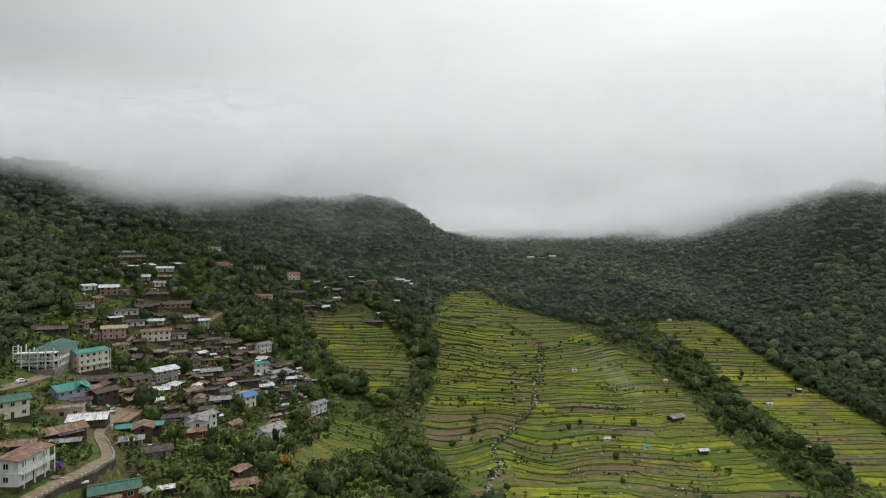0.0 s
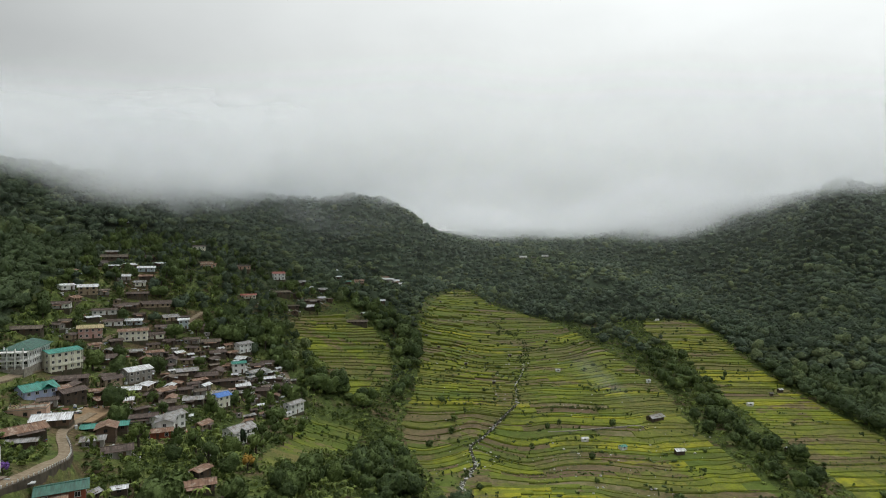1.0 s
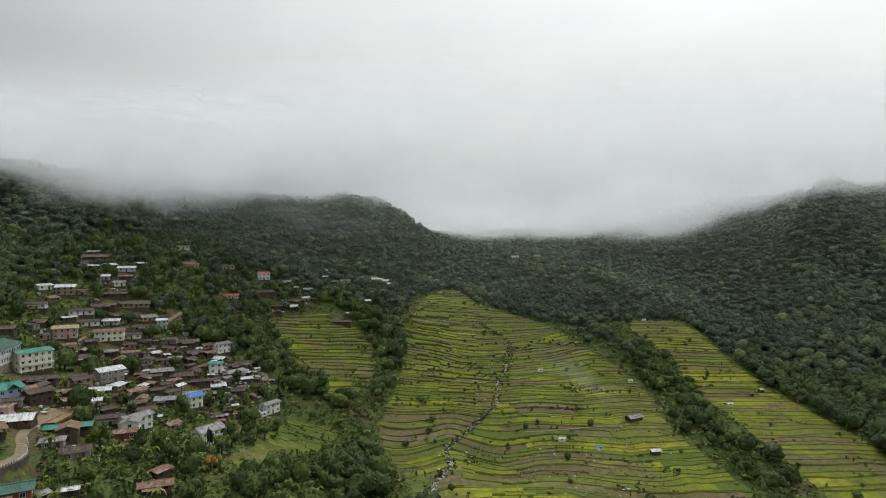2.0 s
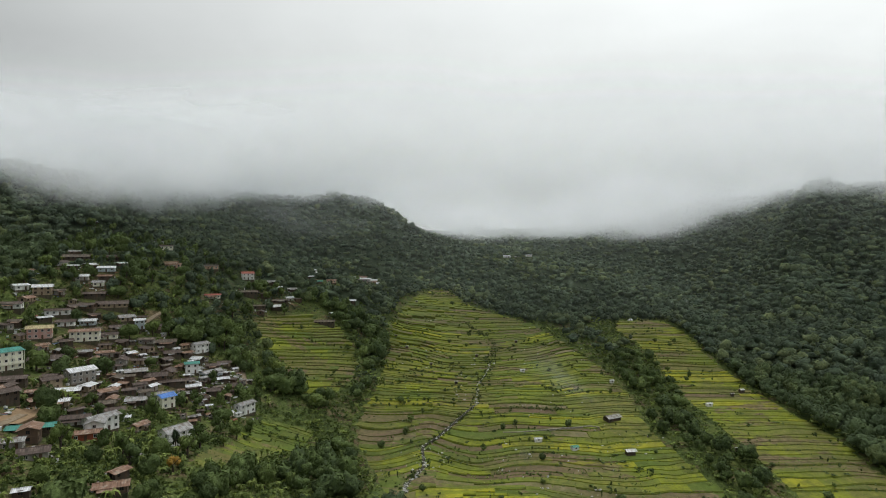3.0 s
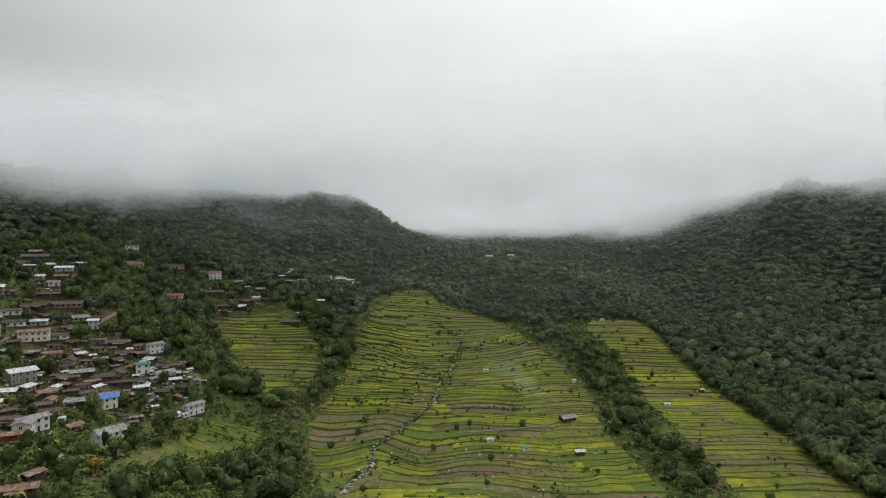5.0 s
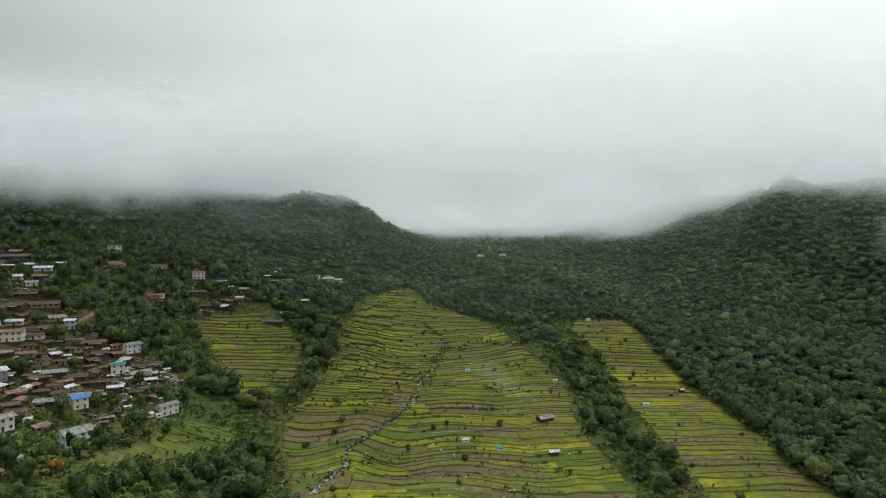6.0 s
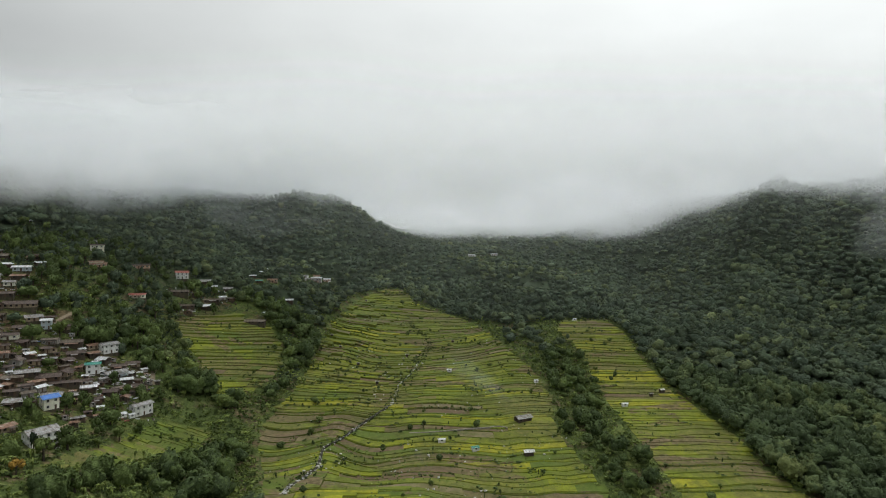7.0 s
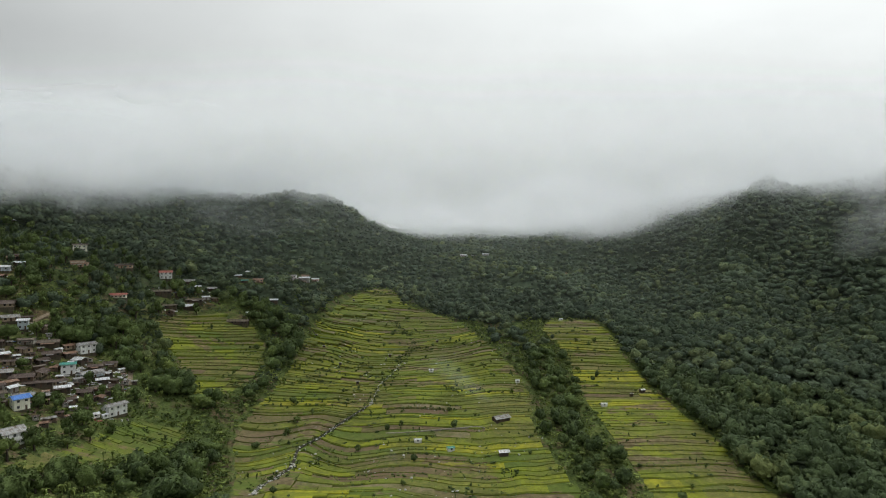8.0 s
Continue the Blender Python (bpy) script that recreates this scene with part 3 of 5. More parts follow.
house(-268, 478, 4.3, 3.4, 1, 5, "white", "wood")
house(-134, 443, 10.5, 5.3, 1, 19, "red", "cream")
house(-131, 513, 9.6, 7.0, 2, 29, "red", "white", balcony=True)
house(-156, 490, 15.3, 6.1, 1, 19, "dark", "pink")
house(-167, 450, 10.7, 5.4, 1, 19, "rust", "pink")
house(-121, 483, 14.8, 5.9, 1, 19, "thatch", "wood")
house(-96, 477, 8.0, 5.6, 1, 22, "white", "wood")
house(-96, 488, 12.1, 4.9, 1, 19, "thatch", "wood")
house(-107, 468, 9.1, 4.6, 1, 19, "thatch", "wood")
house(-86, 726, 10.6, 6.4, 1, 5, "zinc", "wood")
house(-52, 700, 11.6, 8.1, 2, 5, "white", "grey")
house(-46, 735, 8.0, 6.4, 1, 5, "white", "pink")
house(-64, 723, 6.7, 5.3, 1, 25, "zinc", "wood")
house(-92, 584, 5.9, 4.1, 1, 19, "white", "wood")
for hx, hy, hw, hd, turn, hr, hwall in ((-119, 745, 5.5, 4.4, 10, "white", "white"), (-103, 641, 10.5, 5.2, 8, "white", "wood"), (-97, 731, 15.0, 7.0, 12, "dark", "cream"), (-74, 734, 9.0, 5.5, -6, "zinc", "white"),
                                        (-60, 741, 8.0, 6.0, 14, "rust", "cream"), (-38, 724, 7.0, 5.0, 5, "white", "white"), (-79, 562, 6.0, 4.4, 20, "teal", "wood"), (-69, 573, 8.5, 5.4, 12, "rust", "pink"),
                                        (-94, 521, 7.0, 5.0, 18, "zinc", "wood"), (-115, 521, 10.0, 5.0, 16, "zinc", "wood"), (-105, 515, 6.0, 4.6, 24, "white", "wood")):
    house(hx, hy, hw, hd, 1, turn, hr, hwall)
for hx, hy in ((10, 672), (-2, 518), (9, 495), (30, 448), (66, 470), (48, 410), (104, 520), (236, 400)):
    house(hx, hy, 1.9, 1.5, 1, 8, "zinc", "wood", "field huts")
house(-43, 533, 5.9, 4.1, 1, 5, "white", "wood")
house(-57, 478, 15.6, 5.5, 1, 3, "thatch", "wood")
house(-111, 362, 9.4, 6.6, 2, 59, "zinc", "white")
house(-103, 332, 6.7, 5.3, 2, 26, "teal", "white")
house(-95, 339, 11.5, 5.2, 1, 59, "zinc", "blue")
house(-88, 339, 5.6, 3.4, 1, 29, "white", "wood")
house(-127, 352, 10.9, 6.5, 1, 22, "thatch", "wood")
house(-120, 350, 3.6, 2.9, 1, 54, "white", "white")
house(-111, 307, 10.0, 6.0, 1, 22, "dark", "brown")
house(-103, 307, 12.8, 4.5, 1, 22, "dark", "wood")
house(-93, 279, 6.5, 5.2, 2, 56, "blue", "cream")
house(-67, 313, 10.2, 5.1, 2, 62, "zinc", "white")
house(-71, 301, 3.9, 3.1, 1, 54, "white", "white")
house(-68, 305, 2.7, 2.1, 1, 54, "white", "white")
house(-69, 202, 4.6, 2.3, 1, 74, "zinc", "wood")
house(-64, 185, 5.2, 3.4, 1, 69, "rust", "wood")
house(-60, 174, 8.5, 4.3, 1, 22, "rust", "brown")
house(-94, 246, 3.1, 2.5, 1, 24, "white", "white")
house(-86, 241, 5.9, 3.5, 1, 74, "rust", "tan")
house(-109, 236, 5.1, 2.5, 1, 54, "dark", "wood")
house(-98, 289, 7.7, 3.9, 1, 24, "zinc", "wood")
house(-94, 312, 7.1, 3.5, 1, 26, "white", "wood")
house(-123, 326, 5.9, 3.5, 1, 24, "zinc", "wood")
house(-109, 277, 5.3, 3.2, 1, 29, "dark", "wood")
house(142, 359, 9.7, 4.9, 1, 28, "zinc", "wood")
house(110, 319, 3.7, 3.0, 1, 20, "teal", "white")
house(138, 312, 4.5, 2.7, 1, 10, "white", "wood")
house(92, 330, 3.9, 1.9, 1, 5, "white", "white")
house(197, 314, 2.8, 2.3, 1, 20, "white", "wood")
house(212, 382, 3.8, 1.9, 1, 5, "white", "white")
house(246, 407, 3.0, 2.4, 1, 20, "white", "wood")
house(231, 601, 4.0, 3.2, 1, 10, "white", "white")
house(154, 1029, 12.3, 6.2, 1, 5, "white", "white")
house(172, 1030, 8.6, 5.1, 1, 5, "white", "white")
house(193, 1037, 10.3, 6.2, 1, 5, "white", "white")
house(298, 892, 10.4, 5.2, 1, 5, "red", "wood")
house(99, 443, 3.3, 2.0, 1, 5, "white", "white")
house(162, 428, 2.6, 1.9, 1, 5, "white", "white")
# the larger buildings beside the roads
house(-158, 262, 13.5, 8.5, 3, 62, "teal", "cream", z=66.5, balcony=True, pitch=0.24)
house(-137, 183, 12, 8, 2, 50, "green", "cream")
house(-142, 223, 11.0, 8.5, 2, 58, "teal", "lilac", z=62.0, cross=True, pitch=0.4)
house(-76.5, 137, 9.5, 6, 1, 30, "green", "brick", z=62.0)
house(-91.2, 127.5, 9.8, 5.2, 2, 90, "rust", "white", z=70.3, pitch=0.2, balcony=True)
house(-70.5, 239, 10.5, 7.5, 2, 58, "zinc", "white", balcony=True)


def flat_house(x, y, w, d, h, yaw, z):
    """A half-built flat-roofed block: plastered wall, roof slab with a low parapet, starter posts and timber lying on top."""
    root = new("house")
    root.matrix_basis = pose(x, y, z, 0, 0, yaw)
    footprints.append((x, y, math.hypot(w, d) / 2, 4.0))
    wall = WALLS["pink"][0]
    bm = bmesh.new()
    box(bm, -w / 2 - 0.1, -d / 2 - 0.1, -3.5, w / 2 + 0.1, d / 2 + 0.1, 0.0)
    part("plinth", bm, EARTH, root)
    bm = bmesh.new()
    box(bm, -w / 2, -d / 2, 0, w / 2, d / 2, h)
    part("wall", bm, wall, root)
    bm = bmesh.new()
    box(bm, -w / 2 - 0.3, -d / 2 - 0.3, h, w / 2 + 0.3, d / 2 + 0.3, h + 0.18)
    slab = part("roof_slab", bm, CONCRETE, root, "bare grey concrete roof slab")
    for x0, y0, x1, y1 in ((-w / 2, -d / 2, w / 2, -d / 2 + 0.15), (-w / 2, d / 2 - 0.15, w / 2, d / 2), (w / 2 - 0.15, -d / 2 + 0.15, w / 2, d / 2 - 0.15)):
        bm = bmesh.new()
        box(bm, x0, y0, h + 0.18, x1, y1, h + 0.65)
        part("parapet", bm, wall, slab)
    for i in range(5):
        for b in (-1, 1):
            bm = bmesh.new()
            px, py = -w / 2 + 0.4 + i * (w - 0.8) / 4, b * (d / 2 - 0.4)
            box(bm, px - 0.12, py - 0.12, h + 0.18, px + 0.12, py + 0.12, h + 1.3)
            part("starter_post", bm, CONCRETE, slab)
    r = random.Random(8)
    for i in range(14):
        bm = bmesh.new()
        box(bm, -1.7, -0.09, 0, 1.7, 0.09, 0.12)
        bmesh.ops.transform(bm, matrix=pose(-w * 0.28 + r.uniform(-1.6, 1.6), r.uniform(-d * 0.35, d * 0.35), h + 0.2 + 0.1 * (i % 5), 0, r.uniform(-6, 6), 60 + r.uniform(-16, 16)), verts=bm.verts)
        part("timber", bm, ROOFS["straw"][0] if i % 3 else DOOR, slab, "loose sawn timber")
    for i in range(3):
        o = child("window", WINDOW_DARK, root, at=pose(-w / 2 + (i + 0.5) * w / 3, -d / 2, 1.4))
        child("pane", PANE, o)
    return tagged(root, "half-built salmon plastered house with timber on its flat roof", "house", "village houses")


flat_house(-131, 203, 12.0, 6.0, 2.9, 22, float(top_at(-131, 203)) - 0.3)
# the open earth yard beside the road stays clear
footprints += [(-119, 213, 6.5, 0.0), (-119, 223, 6.5, 0.0)]


def crowded(x, y, r):
    return any((x - a) ** 2 + (y - b) ** 2 < (r + c) ** 2 for a, b, c, e in footprints)


spots = random.Random(11)
for cx, cy, rx, ry, count in ((-106, 322, 28, 42, 30), (-160, 335, 40, 45, 24), (-122, 245, 25, 45, 16), (-205, 400, 40, 60, 9), (-80, 480, 45, 25, 5), (-60, 700, 35, 30, 6)):
    made = 0
    for attempt in range(count * 12):
        if made == count:
            break
        a, q = spots.uniform(0, 2 * math.pi), math.sqrt(spots.random())
        x, y = cx + rx * q * math.cos(a), cy + ry * q * math.sin(a)
        w = spots.uniform(4.6, 8.5)
        if crowded(x, y, w * 0.5) or float(inside(x, y, 1)) > 0:
            continue
        house(x, y, w, w * spots.uniform(0.5, 0.8), 1, spots.choice((12, 20, 30, 48, 62, 75, 100, -12)) + spots.uniform(-8, 8), spots.choice(("dark", "dark", "dark", "dark", "rust", "zinc", "thatch", "thatch", "white")),
              spots.choice(("wood", "wood", "brown", "tan", "grey")))
        made += 1


for attempt in range(160):
    x, y = spots.uniform(-140, -76), spots.uniform(270, 362)
    w = spots.uniform(2.2, 3.6)
    if crowded(x, y, w * 0.45) or float(inside(x, y, 1)) > 0 or not bool(in_village(x, y)):
        continue
    house(x, y, w, w * 0.75, 1, spots.choice((15, 25, 45)), spots.choice(("zinc", "white", "dark", "dark", "rust")), spots.choice(("wood", "brown", "grey")), "sheds and huts")


def school(x, y, z, yaw):
    """The white concrete-framed building: an open column frame in front, two glazed storeys behind under a hipped green roof."""
    root = new("school_building")
    root.matrix_basis = pose(x, y, z, 0, 0, yaw)
    footprints.append((x + 5, y + 12, 13, 12.0))
    white = WALLS["white"][0]
    bm = bmesh.new()
    box(bm, -0.3, -0.3, -7, 15.3, 26.3, 0)
    part("plinth", bm, CONCRETE, root, "stained concrete retaining base")
    bm = bmesh.new()
    box(bm, 5, 5, 0, 15, 26, 7.0)
    part("wall", bm, white, root)
    for k in (0, 1):
        bm = bmesh.new()
        box(bm, 0, 0, 3.3 * k + 3.1, 15.2, 5.2, 3.3 * k + 3.4)
        box(bm, 15.0, 5.2, 3.3 * k + 3.1, 15.5, 26.2, 3.3 * k + 3.4)
        part("floor_slab", bm, white, root)
    for i in range(6):
        for j in (0, 1):
            bm = bmesh.new()
            px, py = 0.2 + i * 2.9, 0.2 + j * 4.6
            top = (9.8 if i < 2 else 8.4) if not (j and i > 2) else 6.9
            box(bm, px - 0.2, py - 0.2, 0, px + 0.2, py + 0.2, top)
            part("column", bm, white, root)
    for k, (x1, h) in enumerate(((3.3, 9.6), (3.3, 8.0), (15, 6.6), (15, 4.9), (15, 1.7))):
        bm = bmesh.new()
        box(bm, 0, 0.05, h, x1, 0.35, h + 0.3)
        part("beam", bm, white, root)
    for i in range(9):
        for k in (0, 1):
            o = child("window", WINDOW, root, at=pose(15, 6.4 + i * 2.3, 1.75 + 3.3 * k, 0, 0, 90) @ Matrix.Diagonal((1.25, 1, 1.15, 1)))
            child("pane", PANE, o)
            bm = bmesh.new()
            box(bm, 15.0, 5.1 + i * 2.3, 3.3 * k, 15.3, 5.4 + i * 2.3, 3.3 * k + 3.1)
            part("pilaster", bm, white, root)
    for i in range(4):
        for k in (0, 1):
            o = child("window", WINDOW, root, at=pose(6.4 + i * 2.4, 5, 1.75 + 3.3 * k) @ Matrix.Diagonal((1.3, 1, 1.1, 1)))
            child("pane", PANE, o)
    bm = bmesh.new()
    lo = [bm.verts.new(c) for c in ((3.8, 4.2, 7.0), (16.2, 4.2, 7.0), (16.2, 27.2, 7.0), (3.8, 27.2, 7.0))]
    hi = [bm.verts.new(c) for c in ((10, 10, 9.8), (10, 22, 9.8))]
    for f in ((lo[0], lo[1], hi[0]), (lo[1], lo[2], hi[1], hi[0]), (lo[2], lo[3], hi[1]), (lo[3], lo[0], hi[0], hi[1]), lo[::-1]):
        bm.faces.new(f)
    part("roof", bm, ROOFS["green"][0], root, "dull green hipped metal roof")
    return tagged(root, "white concrete-framed school building with a dull green roof", "building")


school(-173, 236, 71.0, 14)

# ---- roads ----


def ribbon(name, points, width, mat, label, lift=0.12, deep=0.6):
    """A strip that follows the ground along a line, with turned-down edges."""
    p = np.array(points, float)
    seg = np.r_[0, np.cumsum(np.hypot(*np.diff(p, axis=0).T))]
    q = np.arange(0, seg[-1], 2.0)
    x, y = np.interp(q, seg, p[:, 0]), np.interp(q, seg, p[:, 1])
    k = np.ones(5) / 5
    x, y = (np.convolve(np.pad(v, 2, mode="edge"), k, "valid") for v in (x, y))
    tx, ty = np.gradient(x), np.gradient(y)
    n = np.hypot(tx, ty)
    nx, ny = -ty / n, tx / n
    z = ground_at(x, y)
    rows = []
    for side, drop in ((-0.5, -deep), (-0.5, lift), (-0.17, lift + 0.05), (0.17, lift + 0.05), (0.5, lift), (0.5, -deep)):
        vx, vy = x + nx * side * width, y + ny * side * width
        rows.append(np.stack([vx, vy, np.maximum(z, ground_at(vx, vy)) + drop], -1))
    v = np.stack(rows, 1).reshape(-1, 3)
    return tagged(new(name, mesh_of(name, v, grid_faces(6, len(x)), [mat], smooth=False)), label, name.split("_")[0], kind="structure")


ROAD_LINE = [(-87.0, 108), (-86.2, 119), (-85.4, 128), (-84.6, 139), (-88.6, 155), (-96.5, 169), (-104, 180.5), (-111, 189.5), (-115.5, 198), (-118, 210), (-120, 224)]
ribbon("road_village", ROAD_LINE, 2.9, ROAD, "dusty village road along a retaining wall", 0.35, 1.5)
ribbon("yard_earth", [(-117.5, 208), (-118.5, 216), (-120, 225), (-124, 234)], 9.0, YARD, "bare orange-brown earth yard beside the road", 0.08, 0.8)
ribbon("road_upper", [(-158, 190), (-156, 207), (-157, 216), (-159, 229), (-163, 251), (-166, 276)], 4.5, ROAD, "pale earth road below the white school building")
for line in ([(-76, 244), (-79, 270), (-80, 287)], [(-78, 349), (-86, 366), (-87, 382)], [(-146, 362), (-146, 368), (-144, 384)], [(-170, 302), (-169, 309), (-167, 325)]):
    ribbon("path_earth", line, 2.6, ROAD, "narrow bare earth footpath")

# retaining wall and white posts below the village road
wall_line = np.array(ROAD_LINE[1:8])
side = np.gradient(wall_line, axis=0)
side = np.stack([side[:, 1], -side[:, 0]], 1) / np.hypot(*side.T)[:, None]
seg = np.r_[0, np.cumsum(np.hypot(*np.diff(wall_line, axis=0).T))]
q = np.arange(0, seg[-1], 1.5)
wx, wy = (np.interp(q, seg, (wall_line + side * 1.7)[:, i]) for i in (0, 1))
ox, oy = (np.interp(q, seg, (wall_line + side * 2.2)[:, i]) for i in (0, 1))
crest = np.interp(q, seg, ground_at(wall_line[:, 0], wall_line[:, 1])) + 0.4
wv = np.stack([np.stack([a, b, c], -1) for a, b, c in ((wx, wy, crest - 6), (wx, wy, crest), (ox, oy, crest), (ox, oy, crest - 6))], 1).reshape(-1, 3)
tagged(new("retaining_wall", mesh_of("retaining_wall", wv, grid_faces(4, len(q)), [DRY_STONE])), "stained stone retaining wall below the road", "wall", kind="structure")
POST = box_mesh("bollard", FRAME, (-0.11, -0.11, -0.1, 0.11, 0.11, 0.5), (-0.14, -0.14, 0.5, 0.14, 0.14, 0.6))
for x, y, z in zip(wx, wy, crest):
    post = new("bollard", POST)
    post.matrix_basis = pose(x - 0.1, y, z - 0.02, 0, 0, 20)
    tagged(post, "short white-painted concrete road post", "bollard", "road posts")
# four slim uprights stand in for unidentified dark shapes where the wall ends
SLIM = box_mesh("dark_upright", DOOR, (-0.11, -0.11, -0.2, 0.11, 0.11, 1.25), (-0.15, -0.15, 1.25, 0.15, 0.15, 1.4))
for x, y in ((-98.6, 175.6), (-99.8, 177.2), (-101.2, 179.2), (-102.8, 181.6)):
    post = new("dark_upright", SLIM)
    post.matrix_basis = pose(x, y, float(ground_at(x, y)) + 0.3, 0, 0, 20)
    tagged(post, "slim dark upright of unknown kind at the edge of the road", "post", "marker posts")


def car(x, y, yaw):
    root = new("car")
    root.matrix_basis = pose(x, y, float(ground_at(x, y)) + 0.16, 0, 0, yaw)
    bm = bmesh.new()
    outline = [(-2.0, 0.3), (2.0, 0.3), (2.05, 0.75), (1.2, 0.9), (0.65, 1.45), (-1.1, 1.5), (-1.75, 0.95), (-2.05, 0.9)]
    rings = [[bm.verts.new((a, s * (0.82 if h < 1 else 0.68), h)) for a, h in outline] for s in (-1, 1)]
    bm.faces.new(rings[0])
    bm.faces.new(rings[1][::-1])
    for i in range(len(outline)):
        j = (i + 1) % len(outline)
        bm.faces.new((rings[0][j], rings[0][i], rings[1][i], rings[1][j]))
    part("body", bm, WALLS["white"][0], root, "white painted car body")
    for s in (-1, 1):
        bm = bmesh.new()
        box(bm, -1.2, s * 0.74 - 0.05, 0.98, 0.75, s * 0.74 + 0.05, 1.35)
        part("side_window", bm, GLASS, root)
        for a in (-1.25, 1.25):
            bm = bmesh.new()
            bmesh.ops.create_cone(bm, cap_ends=True, segments=14, radius1=0.32, radius2=0.32, depth=0.2, matrix=pose(a, s * 0.78, 0.3, 90))
            part("wheel", bm, GLASS, root, "black rubber wheel")
    return tagged(root, "small white car parked on the earth road", "car")


car(-158.5, 221, 75)

# ---- the terraced fields ----


RIMS = []
BANKS = []


def terraces(name, fy, fl, fr, step, label, seed, near, palette, cell=(16, 60), flat=0.5, shear=0.0):
    """Stepped plots that follow the terrace lines: earth riser, grassy rim, standing crop."""
    rnd = random.Random(seed)
    root = tagged(new(name), label, "rice terraces", kind="structure")
    middle = 0.5 * (fl.min() + fr.max())
    reach = 45 + abs(shear) * (fr.max() - fl.min()) / 2
    lines = [fy[0] - reach]
    while lines[-1] < fy[-1] + reach:
        v = lines[-1]
        lines.append(v + step * rnd.choice((0.5, 0.7, 0.85, 1.0, 1.2, 1.7)) * rnd.uniform(0.85, 1.15) * (0.72 + 0.0011 * v))

    def front(v, x):
        return v + shear * (x - middle) + warp(x, np.full_like(x, v)) + 2.0 * vnoise(x / 24, np.full_like(x, v * 0.37), seed + 4)

    def plot(xs, a, b, tint):
        z = surface(xs, 0.5 * (a + b))
        z = flat * z.mean() + (1 - flat) * z + rnd.uniform(-0.06, 0.06)
        fall = 0.2 * np.clip(surface(xs, b) - surface(xs, a), 0, 3)
        grown = 0.4 if tint < 0.74 else 0.05
        rim = 0.6
        prof = [(a - 0.25, z - 2.4), (a + 0.2, z - fall), (a + rim, z - fall + 0.03), (a + rim + 0.2, z - fall + grown), (b - 0.1, z + fall + grown), (b, z + fall - 0.4)]
        n = len(xs)
        vs = np.stack([np.stack([xs, py, pz], -1) for py, pz in prof], 1).reshape(-1, 3)
        e = (n - 1) * 6
        fs = np.concatenate([grid_faces(6, n)[:, ::-1], np.array([[0, 1, 4, 5], [e + 5, e + 4, e + 1, e]])])
        return vs, fs, np.r_[np.tile([1, 1, 0, 0, 0], n - 1), 1, 1]
    rest_v, rest_f, rest_m, rest_t, total, made = [], [], [], [], 0, 0
    last = palette[0][0]
    for v0, v1 in zip(lines, lines[1:]):
        overgrown = rnd.random() < 0.2
        grid = np.arange(fl.min() - 4, fr.max() + 4, 3.0)
        a, b = front(v0, grid), front(v1, grid)
        b = np.maximum(b, a + 1.2) + 0.15
        mid = 0.5 * (a + b)
        gap = np.minimum(np.minimum(grid - np.interp(mid, fy, fl), np.interp(mid, fy, fr) - grid), np.minimum(mid - fy[0], fy[-1] - mid))
        inner = np.where(gap > -0.8)[0]
        i = 0
        while i < len(inner) - 1:
            j = i
            want = rnd.uniform(*cell) * rnd.choice((0.5, 1, 1))
            while j + 1 < len(inner) and inner[j + 1] == inner[j] + 1 and (inner[j] - inner[i]) * 3.0 < want:
                j += 1
            if j > i:
                k = slice(inner[i], inner[j] + 1)
                # neighbouring plots are often sown alike
                pick = palette[0] if vnoise(grid[k].mean() / 36, mid[k].mean() / 15, seed + 50) < 0.06 + 0.3 * rnd.random() - 0.24 * (-20 < grid[k].mean() < 150 and mid[k].mean() < 385) else palette[1]
                last = last if last in pick and rnd.random() < 0.5 else rnd.choice(pick)
                vs, fs, fm = plot(grid[k], a[k], b[k], last)
                rim = vs.reshape(-1, 6, 3)[:, 1]
                if overgrown:
                    BANKS.extend(rim[:-1] * q + rim[1:] * (1 - q) for q in (0.15, 0.4, 0.65, 0.9))
                for t in range(3):
                    q = rnd.random()
                    RIMS.append(rim[:-1] * q + rim[1:] * (1 - q))
                if made < near:
                    child("paddy", mesh_of("paddy", vs, fs, [CROP, BUND], [("tint", np.full(len(vs), last))], fm), root)
                    made += 1
                else:
                    rest_v.append(vs)
                    rest_f.append(fs + total)
                    rest_m.append(fm)
                    rest_t.append(np.full(len(vs), last))
                    total += len(vs)
            i = j if j > i and j + 1 < len(inner) and inner[j + 1] == inner[j] + 1 else j + 1
    if rest_v:
        me = mesh_of("paddies", np.concatenate(rest_v), np.concatenate(rest_f), [CROP, BUND], [("tint", np.concatenate(rest_t))], np.concatenate(rest_m))
        tagged(child("paddies", me, root), kind="stuff")
    return root


# each field: what stands on most plots, and what on the harvested or fallow patches
RIPE = ([0.05, 0.05, 0.05, 0.22, 0.22, 0.4, 0.55, 0.55, 0.7, 0.7], [0.8, 0.87, 0.87, 0.87, 0.95, 0.55, 0.7])
BRIGHT = ([0.05, 0.22, 0.22, 0.22, 0.4, 0.4, 0.4, 0.55], [0.05, 0.22, 0.55, 0.7, 0.8, 0.87])
MUTED = ([0.05, 0.22, 0.55, 0.55, 0.7, 0.7, 0.8], [0.7, 0.8, 0.8, 0.87])
GREEN = ([0.55, 0.7, 0.7, 0.7, 0.7], [0.7, 0.8])
terraces("rice_terraces_main", MAIN_Y, MAIN_L, MAIN_R, 4.2, "yellow-green stepped rice terraces filling the valley floor", 3, 300, RIPE, (9, 46))
